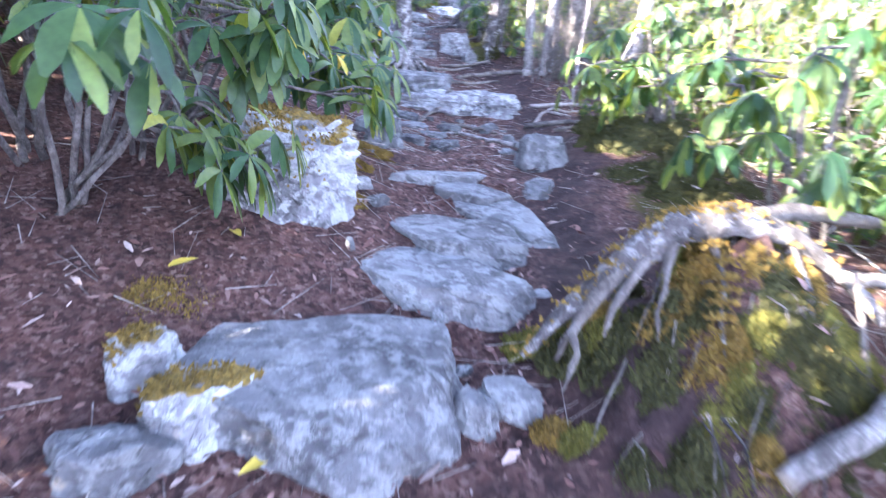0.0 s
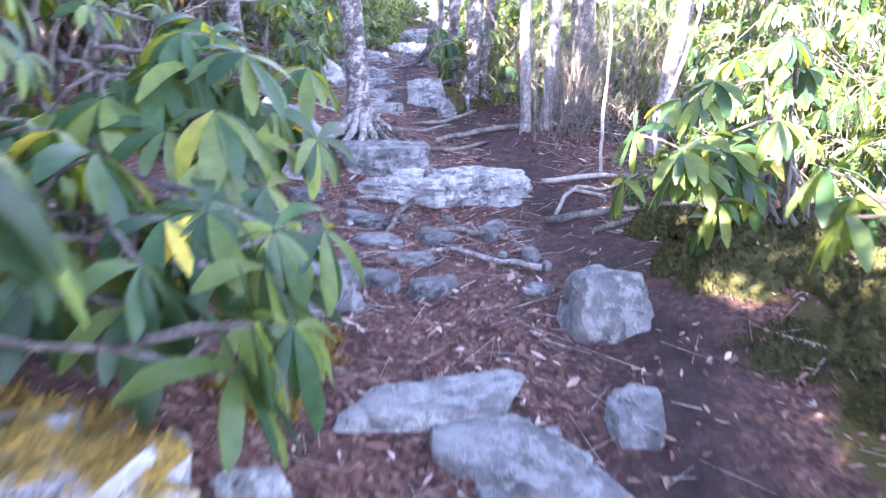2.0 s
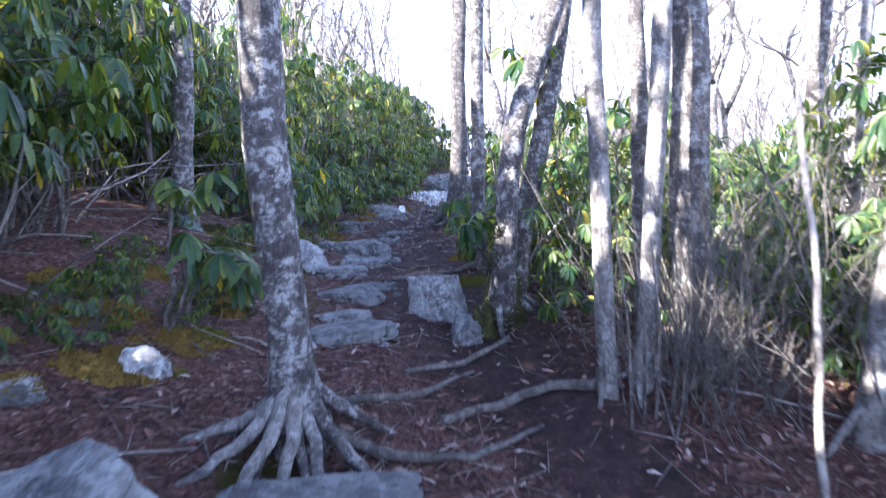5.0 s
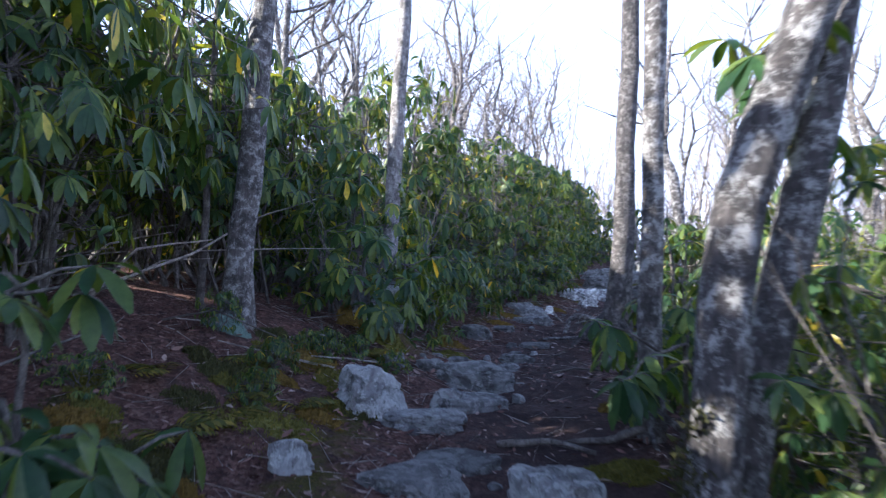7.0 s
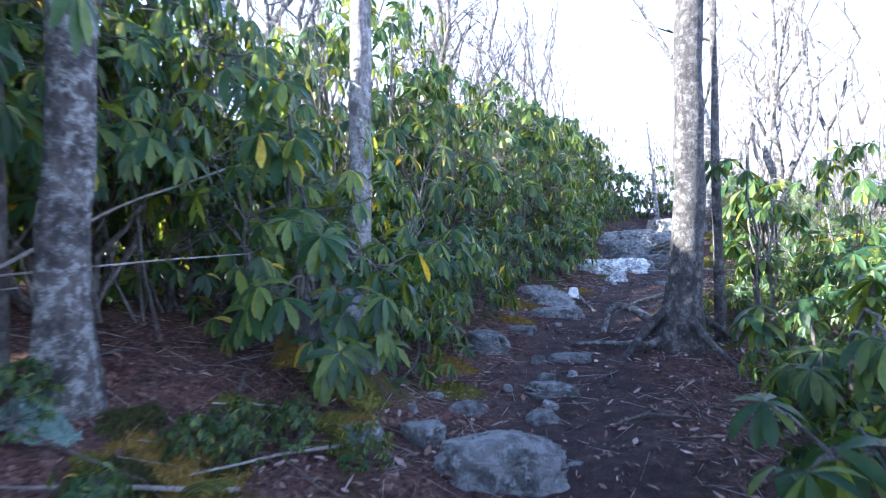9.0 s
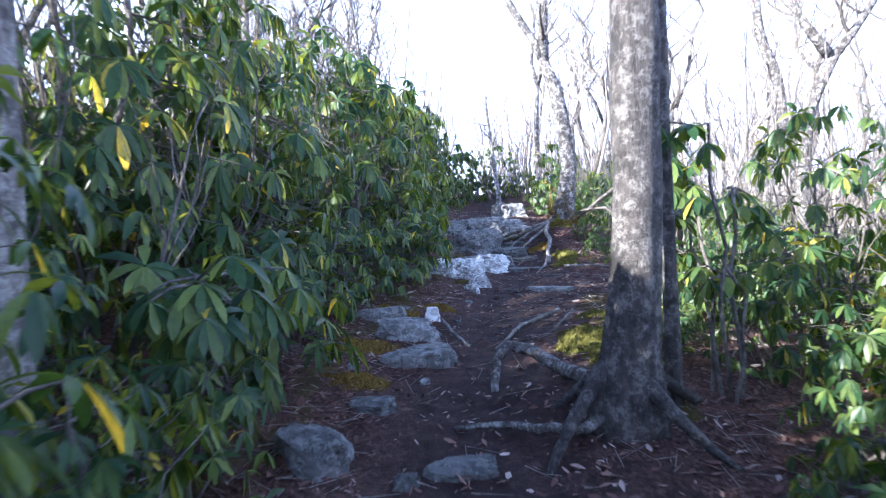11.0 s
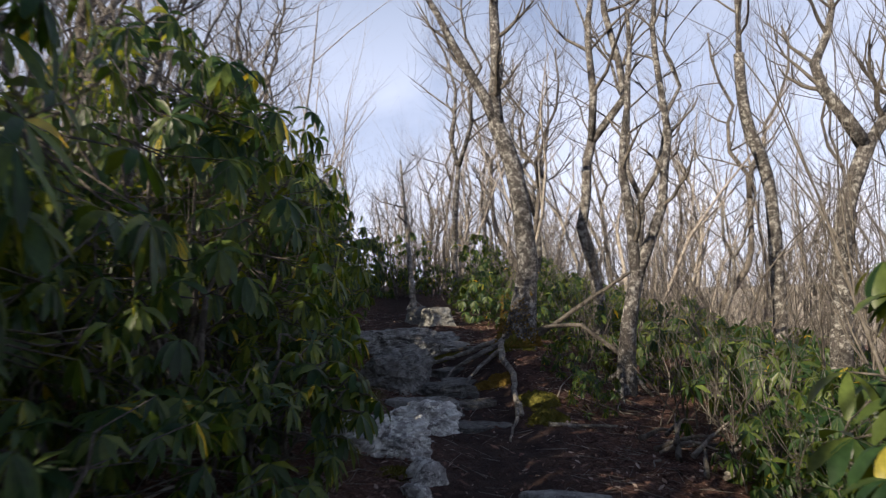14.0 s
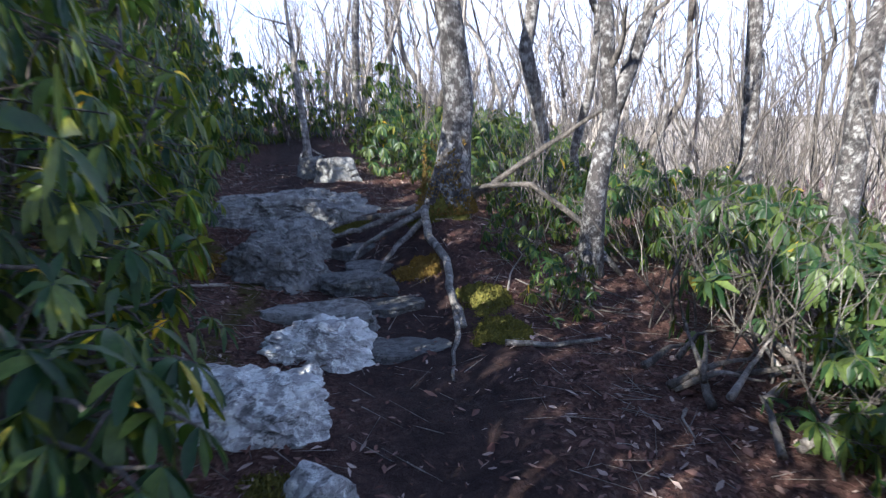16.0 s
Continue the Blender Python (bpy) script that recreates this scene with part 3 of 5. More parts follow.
def bare_shrub(seed, height, stems, label="tangle of bare grey twigs", name="bare_shrub"):
    """A leafless bush of thin forking stems."""
    rnd = random.Random(seed)
    base = empty_at(name, 0, 0, 0, label, "shrub", "bare brush")
    sh = Shape()
    for s in range(stems):
        a, q = rnd.uniform(0, 6.28), rnd.uniform(0.1, 0.7)
        stem = Shape()
        bare_branch(sh, rnd, (rnd.uniform(-0.25, 0.25), rnd.uniform(-0.25, 0.25), -0.08), (math.cos(a) * q, math.sin(a) * q, 1.0), height * rnd.uniform(0.6, 1.1), rnd.uniform(0.006, 0.013), 2, 5, stem)
        stem.object("stem", BARK_TWIG, base)
    tagged(sh.object("twig_growth", BARK_TWIG, base), kind="stuff")
    return base


# ---- ground ----
def spread(lo, hi, a, b, step, growth):
    """Grid lines: close together between a and b, wider and wider towards lo and hi."""
    vals = list(np.arange(a, b + step / 2, step))
    d = step
    while vals[-1] < hi:
        d *= growth
        vals.append(vals[-1] + d)
    d = step
    while vals[0] > lo:
        d *= growth
        vals.insert(0, vals[0] - d)
    return vals


def make_ground():
    xs, ys = spread(-900, 900, -3.2, 3.6, 0.06, 1.16), spread(-300, 1500, -0.5, 25, 0.06, 1.16)
    verts, worn, mossy = [], [], []
    for y in ys:
        cx = knots(TRAIL_X, y)
        for x in xs:
            z = terrain(x, y)
            far = abs(x) + abs(y)
            if far < 80:
                z += 0.05 * noise.noise(Vector((x * 1.7, y * 1.7, 3))) + 0.022 * noise.noise(Vector((x * 6, y * 6, 1))) + 0.012 * noise.noise(Vector((x * 15, y * 15, 5)))
                lump = math.exp(-((x - 0.95) / 0.5) ** 2 - ((y - 1.85) / 0.42) ** 2)
                if lump > 0.05:
                    z += lump * (0.13 * noise.noise(Vector((x * 6, y * 6, 21))) + 0.09 * noise.noise(Vector((x * 13, y * 13, 4))))
            if x > 60 or y > 110 or x < -80:
                z = max(z, -14 + 0.0) + 0.05 * max(0.0, far - 150) ** 0.9 * (0.7 + 0.5 * noise.noise(Vector((x * 0.004, y * 0.004, 0))))
            verts.append((x, y, z))
            d = x - cx + 0.25 * noise.noise(Vector((x, y * 1.3, 9)))
            k = max(0.0, min(1.0, (y - 7) / 2))
            worn.append(max(0.0, min(1.0, (1.1 + 0.25 * k) - abs(d - 0.45 + 0.3 * k) / (0.42 + 0.33 * k))))
            mossy.append(0.75 * max(0.0, min(1.0, 1.0 - abs(d + 1.05) / 0.75)) * (1.0 if 6.5 < y < 24 else 0.4) + max(0.0, min(0.8, 1.0 - abs(d - 1.15) / 0.6)) * (1.0 if 14.5 < y < 18 or 2.6 < y < 5 else 0.3))
    nx = len(xs)
    faces = [(j * nx + i, j * nx + i + 1, (j + 1) * nx + i + 1, (j + 1) * nx + i) for j in range(len(ys) - 1) for i in range(nx - 1)]
    me = bpy.data.meshes.new("ground")
    me.from_pydata(verts, [], faces)
    me.polygons.foreach_set("use_smooth", [True] * len(me.polygons))
    for key, vals in (("worn", worn), ("mossy", mossy)):
        at = me.attributes.new(key, "FLOAT", "POINT")
        at.data.foreach_set("value", vals)
    me.materials.append(SOIL)
    return tagged(new("ground", me), "sloping forest floor of dark soil, dead leaves and moss", "ground", kind="structure")


make_ground()


def distant_ridge():
    """The wooded ridge across the valley."""
    sh = Shape()
    for i in range(161):
        a = radians(-75 + 170 * i / 160)
        top = 4.5 + 2.5 * noise.noise(Vector((i * 0.05, 0, 0))) + 0.9 * noise.noise(Vector((i * 0.9, 3, 0)))
        for r, z in ((120, -30), (135, -8 + 0.3 * top), (150, top), (230, top - 8), (320, -30)):
            sh.v.append(Vector((r * math.sin(a), 10 + r * math.cos(a), z)))
    sh.f = [(i * 5 + k, (i + 1) * 5 + k, (i + 1) * 5 + k + 1, i * 5 + k + 1) for i in range(160) for k in range(4)]
    tagged(sh.object("backdrop", WOODS), "ridge of leafless woods across the valley, haze in its colour", "ridge", kind="structure")


distant_ridge()


# ---- stones of the trail ----
FLAT = "flat grey stone slab sunk into the trail"
# first steps
rock(-0.35, 1.83, 1.05, 0.8, 0.16, 0, 11, STONE, "large flat weathered grey slab with a broken edge", 0.5, 5, 0.05, 0.6)
rock(-0.70, 1.62, 0.36, 0.3, 0.14, 20, 12, STONE_MOSSY, "rounded pale stone with moss in its seams")
rock(-0.92, 1.75, 0.24, 0.2, 0.12, 40, 13, STONE_MOSSY, "small rounded pale stone with moss in its seams")
rock(-0.84, 1.40, 0.34, 0.24, 0.1, 10, 14, STONE)
rock(0.25, 1.82, 0.26, 0.2, 0.05, -10, 15, STONE)
rock(0.12, 1.75, 0.14, 0.18, 0.09, 30, 16, STONE)
rock(-0.05, 2.42, 0.22, 0.13, 0.06, 10, 17, STONE)
rock(0.02, 2.33, 0.12, 0.08, 0.05, 40, 18, STONE_PALE)
rock(-0.05, 2.64, 0.86, 0.54, 0.09, -28, 21, STONE, FLAT, 0.5, 5, 0.05, 0.55)
rock(0.06, 3.04, 0.74, 0.5, 0.1, -14, 122, STONE, FLAT, 0.5, 5, 0.05, 0.55)
rock(0.13, 3.62, 0.44, 0.3, 0.09, -30, 126, STONE, FLAT, 0.5, 5, 0.05, 0.55)
rock(0.31, 3.38, 0.76, 0.34, 0.085, -60, 123, STONE, FLAT, 0.5, 5, 0.05, 0.55)
rock(0.0, 3.86, 0.58, 0.28, 0.08, 18, 23, STONE, FLAT, 0.5, 5, 0.05, 0.55)
rock(-0.8, 2.96, 0.64, 0.56, 0.34, 20, 124, STONE_MOSSY, "white-grey boulder capped with golden moss beside the trail", 0.25, 5, 0.11, 0.97)
rock(0.7, 4.42, 0.33, 0.32, 0.22, -14, 25, STONE, "squared grey stone standing out of dark soil", 0.3, 4, 0.07, 0.72)
rock(0.6, 3.78, 0.2, 0.26, 0.08, -15, 26, STONE)
rock(-0.48, 4.52, 0.3, 0.24, 0.16, 30, 28, STONE, "pale grey stone at the foot of the bank")
rock(-0.6, 4.85, 0.26, 0.2, 0.1, 10, 29, STONE)
rock(-0.3, 5.4, 0.3, 0.2, 0.035, -30, 30, STONE_DARK, FLAT)
rock(-0.02, 4.75, 0.24, 0.2, 0.06, 20, 31, STONE_DARK)
rock(-0.25, 4.8, 0.2, 0.2, 0.045, 60, 32, STONE_DARK)
rock(-0.12, 5.15, 0.26, 0.16, 0.035, -20, 33, STONE_DARK)
rock(-0.5, 3.4, 0.2, 0.12, 0.04, 0, 34, STONE_PALE)
rock(-0.35, 3.25, 0.14, 0.1, 0.04, 30, 35, STONE)
# the ledge and the big stones by the leaning trunk
rock(0.13, 6.3, 0.98, 0.44, 0.22, -3, 41, STONE_PALE, "long pale rock ledge across the trail with roots over it", 0.35, 5, 0.16, 0.7)
rock(-0.26, 6.85, 0.8, 0.42, 0.2, 20, 42, STONE, "long pale-topped stone beside a tree root", 0.35, 5, 0.09, 0.7)
rock(-1.02, 6.48, 0.54, 0.46, 0.36, -8, 157, STONE, "big angular grey boulder tipped up beside the trail", 0.22, 5, 0.06, 0.66, -12, 22)
rock(-1.52, 6.25, 0.46, 0.4, 0.2, 40, 44, STONE_PALE, "pale angular boulder beside the trail", 0.3, 4, 0.1)
rock(-1.3, 6.0, 0.36, 0.24, 0.12, 5, 45, STONE_PALE)
rock(-1.22, 6.25, 0.28, 0.26, 0.12, 30, 46, STONE_MOSSY)
rock(-0.8, 6.05, 0.28, 0.22, 0.05, 15, 47, STONE_DARK)
rock(-0.4, 5.75, 0.34, 0.22, 0.05, -25, 48, STONE_DARK)
rock(0.02, 5.55, 0.22, 0.18, 0.04, 10, 49, STONE_DARK)
rock(0.4, 5.7, 0.16, 0.12, 0.06, 0, 50, STONE)
rock(-1.38, 7.74, 0.22, 0.12, 0.12, 7, 51, STONE_WHITE, "small white quartz stone on the mossy bank")
rock(-1.75, 7.3, 0.3, 0.2, 0.08, 7, 52, STONE_MOSSY)
# stepped stones in the middle stretch
rock(0.08, 9.42, 0.36, 0.56, 0.3, 14, 163, STONE_PALE, "pale angular block of stone beside the trail", 0.3, 5, 0.08, 0.6, 0, -8)
rock(0.27, 8.82, 0.22, 0.2, 0.14, -9, 62, STONE)
rock(-0.5, 10.05, 0.44, 0.3, 0.05, 20, 63, STONE_DARK, FLAT, 0.5, 4, 0.06, 0.6)
rock(-0.58, 9.05, 0.5, 0.24, 0.07, 25, 64, STONE, FLAT, 0.5, 4, 0.07, 0.6)
rock(-0.62, 9.63, 0.5, 0.38, 0.08, 30, 65, STONE, FLAT, 0.45, 4, 0.07, 0.62)
rock(-0.6, 8.7, 0.7, 0.34, 0.07, 20, 66, STONE, FLAT, 0.45, 4, 0.07, 0.6)
rock(-1.17, 9.45, 0.22, 0.16, 0.11, 20, 67, STONE_PALE)
rock(-1.2, 10.5, 0.42, 0.36, 0.25, 30, 68, STONE_PALE, "rounded pale boulder with moss at its foot", 0.3, 4, 0.12)
rock(-0.84, 10.5, 0.46, 0.34, 0.07, 30, 69, STONE, FLAT)
rock(-0.65, 11.1, 0.6, 0.4, 0.1, 30, 70, STONE, FLAT, 0.5, 4, 0.06, 0.6)
rock(-0.8, 10.95, 0.22, 0.14, 0.12, 30, 71, STONE_PALE)
rock(-0.78, 11.74, 0.7, 0.34, 0.18, 15, 72, STONE, "long rounded grey stone laid across the trail", 0.35, 5, 0.1, 0.84)
rock(-1.25, 12.0, 0.3, 0.2, 0.08, -10, 73, STONE)
rock(-1.5, 11.75, 0.26, 0.2, 0.1, 30, 74, STONE_MOSSY)
rock(-0.69, 12.65, 0.22, 0.2, 0.07, 15, 75, STONE_DARK)
rock(-0.7, 13.32, 0.36, 0.2, 0.08, 0, 76, STONE)
rock(-1.15, 12.6, 0.24, 0.14, 0.07, 10, 77, STONE)
rock(-1.32, 14.3, 0.5, 0.3, 0.14, -50, 78, STONE, "pale flat stone leaning out of the bank")
rock(-1.88, 12.3, 0.5, 0.42, 0.3, 10, 79, STONE_MOSSY, "stone hidden under golden moss at the trail edge")
rock(-1.08, 14.9, 0.34, 0.2, 0.08, -15, 80, STONE)
rock(-0.55, 14.2, 0.4, 0.16, 0.05, 0, 81, STONE_DARK, FLAT)
rock(-0.78, 15.8, 0.64, 0.36, 0.13, 5, 82, STONE, FLAT, 0.45, 4, 0.07, 0.62)
rock(-0.92, 16.42, 0.54, 0.26, 0.16, -8, 83, STONE, "grey humped stone on the trail edge")
rock(-0.7, 17.12, 0.16, 0.12, 0.12, 14, 84, STONE_WHITE, "small white stone on the trail edge")
rock(-1.12, 16.95, 0.46, 0.26, 0.12, 14, 85, STONE)
# the rock stair at the end
rock(-0.3, 19.5, 0.78, 0.46, 0.22, -14, 91, STONE_WHITE, "white weathered ledge of layered rock", 0.3, 5, 0.17, 0.82)
rock(0.16, 20.25, 0.62, 0.42, 0.2, -20, 92, STONE_WHITE, "white weathered ledge of layered rock", 0.3, 5, 0.17, 0.82)
rock(0.3, 20.75, 0.86, 0.4, 0.12, -20, 93, STONE, FLAT, 0.4, 4, 0.08, 0.62)
rock(0.1, 21.75, 0.72, 0.6, 0.34, 0, 94, STONE, "grey bedrock step in the trail", 0.3, 5, 0.17, 0.82)
rock(0.3, 22.5, 0.9, 0.6, 0.3, 10, 95, STONE, "grey bedrock step in the trail", 0.3, 5, 0.17, 0.82)
rock(0.48, 23.35, 1.6, 0.7, 0.3, 0, 96, STONE_PALE, "broad pale bedrock step at the top of the climb", 0.3, 5, 0.17, 0.82)
rock(1.3, 25.1, 0.8, 0.5, 0.26, -30, 97, STONE_PALE, "pale broken stone on the trail")
rock(1.05, 25.6, 0.5, 0.4, 0.24, 20, 98, STONE)
rock(-0.08, 18.85, 0.3, 0.2, 0.14, -50, 99, STONE_WHITE)
rock(-0.2, 18.5, 0.26, 0.14, 0.1, -60, 100, STONE_WHITE)
rock(0.65, 21.3, 0.7, 0.4, 0.14, -40, 101, STONE_DARK, FLAT)
rock(0.72, 18.3, 0.5, 0.14, 0.05, -30, 131, STONE_PALE, "pale flat slab on the trail below the rock stair", 0.5, 4, 0.07, 0.6)
# wet flat bedrock between the steps
for x, y, w, d, h, turn, seed in ((0.66, 20.25, 0.8, 0.46, 0.03, -20, 112), (0.78, 20.9, 0.7, 0.4, 0.04, -10, 113), (0.88, 21.75, 0.6, 0.42, 0.05, -30, 116), (0.92, 22.25, 0.6, 0.34, 0.07, 0, 117)):
    rock(x, y, w, d, h, turn, seed, STONE_DARK, "dark damp flat rock in the trail", 0.6, 4, 0.05, 0.55)
# small loose stones
rnd = random.Random(41)
for i in range(64):
    y = rnd.choice((rnd.uniform(4.4, 6.2), rnd.uniform(8.4, 12.6), rnd.uniform(12.4, 18.0), rnd.uniform(1.0, 4.4)))
    x = knots(TRAIL_X, y) + (rnd.uniform(-1.0, 0.1) if y > 7 else rnd.uniform(-1.2, 0.25))
    w = rnd.uniform(0.05, 0.15)
    rock(x, y, w, w * rnd.uniform(0.6, 0.95), w * rnd.uniform(0.2, 0.45), rnd.uniform(0, 180), 900 + i, rnd.choice((STONE, STONE, STONE_DARK, STONE_PALE)), "small loose grey stone on the trail", 0.4, 3)


# ---- trees ----
tree(-0.52, 7.42, 0.098, 4.5, (-0.015, -0.09), 3, ((-0.5, 0.4, 3.2, 0.06), (0.6, 0.3, 3.0, 0.05)), BARK_MOTTLED_SUNLIT, 1.9, 8, label="pale mottled tree with splayed bare roots beside the trail")
tree(-2.48, 10.95, 0.105, 5.5, (0.05, 0.02), 4, ((0.4, 0.5, 3.0, 0.07), (-0.6, 0.2, 3.2, 0.06)), BARK, 1.6, 0)
tree(-2.80, 10.9, 0.035, 4.2, (0.02, 0.0), 5, (), BARK_TWIG, 1.2, label="thin grey sapling beside a larger trunk", branches=5)
tree(-2.2, 13.4, 0.098, 5.2, (0.035, 0), 6, ((0.5, 0.4, 3.0, 0.06), (-0.3, 0.3, 3.2, 0.05)), BARK_PALE, 1.2, 0, label="slim pale trunk rising out of rhododendron")
LEANING = tree(0.55, 8.98, 0.09, 4.2, (0.0, 0.0), 7, ((1.2, 0.2, 2.5, 0.06), (0.4, 0.5, 2.8, 0.05)), BARK_MOTTLED_SUNLIT, 1.7, 4, label="mottled trunk leaning away from the trail, sun patches in its bark colour", bends=((-0.3, 0, 0), (0, 0, 0), (0.9, 0.06, 0), (1.3, 0.12, 0), (1.8, 0.3, 0), (3.0, 0.72, 0), (4.2, 1.1, 0)))
tree(0.62, 9.1, 0.082, 4.0, (0.2, 0.03), 8, ((1.0, 0.4, 2.5, 0.05),), BARK_MOTTLED_SUNLIT, 1.4, 2, label="mottled trunk leaning away from the trail, sun patches in its bark colour")
tree(0.50, 10.62, 0.072, 5.0, (0.015, 0.0), 9, ((-0.4, 0.2, 3.0, 0.05), (0.5, 0.3, 3.0, 0.045)), BARK, 1.3, 3)
tree(0.97, 7.8, 0.052, 4.6, (-0.04, 0), 10, ((0.5, 0.3, 2.6, 0.045), (-0.4, 0.2, 2.8, 0.04)), BARK_PALE, 1.4, 3, label="pale twin trunk by the trail")
tree(1.16, 7.86, 0.055, 4.4, (0.06, 0), 11, ((0.6, 0.3, 2.6, 0.04),), BARK_PALE, 1.4, 3, label="pale twin trunk by the trail")
tree(1.62, 8.3, 0.115, 5.0, (-0.01, 0), 12, ((0.6, 0.3, 2.8, 0.07), (-0.3, 0.6, 3.0, 0.06)), BARK, 1.3, 4, label="thick grey trunk in a tangle of dead brush")
tree(1.36, 8.35, 0.06, 4.8, (-0.03, 0), 13, (), BARK, 1.3, 2)
tree(2.08, 7.45, 0.075, 4.6, (0.13, 0), 14, ((0.8, 0.2, 2.5, 0.05),), BARK_PALE, 1.3, 2, label="pale trunk leaning downhill")
tree(0.33, 14.5, 0.142, 5.0, (0.03, 0), 15, ((-0.4, 0.4, 3.4, 0.08), (0.7, 0.3, 3.2, 0.075)), BARK_DARK, 1.6, 5, label="large blotched trunk with roots in the trail", sides=20)
tree(0.72, 14.75, 0.05, 5.0, (0.0, 0), 16, (), BARK_DARK, 1.2, 2, label="thin dark stem behind a larger trunk")
FORKED = tree(1.74, 22.1, 0.165, 3.0, (0.0, 0.05), 17, ((-1.15, 0.3, 2.4, 0.085), (0.15, 0.3, 3.0, 0.115)), BARK_MOTTLED_SUNLIT, 1.6, 0, label="forked crooked tree on a root mound above the trail", bends=((-0.3, 0, 0), (0, 0, 0), (1.15, 0.14, 0), (2.2, 0.02, 0), (3.0, -0.2, 0)))
tree(2.66, 21.05, 0.11, 1.4, (0.02, 0.02), 18, ((0.1, 0.1, 3.3, 0.08, -0.12), (0.45, 0.1, 3.5, 0.1, 0.32)), BARK_MOTTLED_SUNLIT, 1.3, 3, label="twin-stemmed crooked tree below the trail", bends=((-0.3, 0, 0), (0, 0, 0), (1.0, 0.1, 0), (1.4, 0.2, 0)), wander=0.9)
tree(1.24, 27.3, 0.07, 3.2, (-0.07, 0), 19, (), BARK_PALE, 1.3, 2, label="thin pale crooked stem at the edge of the thicket")
tree(6.14, 22.6, 0.115, 5.2, (0, 0), 20, ((-0.1, 0.2, 2.4, 0.05, 0.15), (0.6, 0.3, 2.4, 0.045, -0.1)), BARK_MOTTLED_SUNLIT, 1.3, 0, label="crooked bare tree below the trail", bends=((0, 0, 0), (2.4, 0.0, 0), (3.3, -0.1, 0), (4.1, -0.38, 0), (5.2, -0.43, 0)))
tree(5.2, 20.6, 0.13, 3.3, (0, 0), 21, ((-0.2, 0.1, 2.2, 0.085, -0.3), (1.5, 0.3, 1.9, 0.08, 0.0)), BARK_MOTTLED_SUNLIT, 1.3, 0, label="crooked forked bare tree below the trail", bends=((0, -0.05, 0), (1.6, 0.08, 0), (2.4, 0.15, 0), (3.3, 0.55, 0)), wander=1.0)
tree(-3.6, 9.3, 0.07, 5.0, (0.06, 0), 22, (), BARK, 1.3, 0)
tree(-3.9, 13.9, 0.08, 5.5, (0.0, 0), 23, (), BARK, 1.3, 0)
tree(3.4, 9.6, 0.08, 5.0, (0.05, 0), 24, (), BARK_PALE, 1.3, 0)
tree(3.0, 12.2, 0.09, 5.5, (0.0, 0), 25, ((0.5, 0.2, 3.0, 0.06), (-0.5, 0.2, 3, 0.05)), BARK, 1.3, 0)

# bare woods beyond, from a few shapes
PROTOS = []
for i in range(7):
    rnd = random.Random(300 + i)
    PROTOS.append(tree(30 + 2 * i, 70, rnd.uniform(0.055, 0.085), rnd.uniform(1.6, 3.0), (rnd.uniform(-0.08, 0.08), 0), 400 + i, ((rnd.uniform(-0.9, -0.2), 0.3, rnd.uniform(2.5, 4.0), 0.05), (rnd.uniform(0.2, 0.9), 0.2, rnd.uniform(2.5, 4.2), 0.046)), BARK_TWIG if i % 2 else BARK, 1.3, 0, 9, name="bare_tree", label="leafless grey tree in the woods beyond the trail", group="leafless woods", crook=0.5, reach=1.6, wander=5.0, bends=((0, 0, 0), (0.7, rnd.uniform(-0.25, 0.25), 0), (1.4, rnd.uniform(-0.4, 0.4), rnd.uniform(-0.3, 0.3)), (3.4, rnd.uniform(-0.45, 0.45), 0)), depth=2, sides=8))
rnd = random.Random(77)
count = 0
while count < 140:
    y, x = 17 + 45 * rnd.random() ** 1.3, rnd.uniform(-22, 32)
    d = x - knots(TRAIL_X, y)
    if abs(x - 2) > 3 + 0.62 * (y - 4):
        continue
    if d < -1 and y < 34 and rnd.random() < 0.72:
        continue
    if -2.6 < d < 2.2 and y < 30 or (d < 0 and y < 24 and d > -4.5) or (0 < d < 3.6 and y < 21) or (abs(d) < 0.9):
        continue
    s = rnd.uniform(0.8, 1.7)
    copy_thing(rnd.choice(PROTOS), Matrix.Translation((x, y, terrain(x, y) - 0.05)) @ Matrix.Rotation(rnd.uniform(0, 6.28), 4, "Z") @ Matrix.Scale(s, 4))
    count += 1
for x, y in ((3.2, 3.0), (4.5, 5.5), (5.5, 8.8), (4.2, 11.0), (6.5, 12.5), (4.8, 14.5), (7.5, 16), (6.2, 18), (9, 19), (9, 10), (11, 14), (-6, 12), (-7, 16), (-5.5, 18.5), (-8, 20), (-6.5, 8), (13, 8), (12, 20)):
    s = rnd.uniform(0.8, 1.3)
    copy_thing(rnd.choice(PROTOS), Matrix.Translation((x, y, terrain(x, y) - 0.05)) @ Matrix.Rotation(rnd.uniform(0, 6.28), 4, "Z") @ Matrix.Scale(s, 4))

# a few rising out of the thicket uphill
for i in range(8):
    y = 15.5 + 1.5 * i + rnd.uniform(-0.4, 0.4)
    x = knots(TRAIL_X, y) - rnd.uniform(2.9, 5.5)
    copy_thing(rnd.choice(PROTOS), Matrix.Translation((x, y, terrain(x, y) - 0.05)) @ Matrix.Rotation(rnd.uniform(0, 6.28), 4, "Z") @ Matrix.Scale(rnd.uniform(0.75, 1.1), 4))

# bare trees behind the far end of the thicket
spots = random.Random(19)
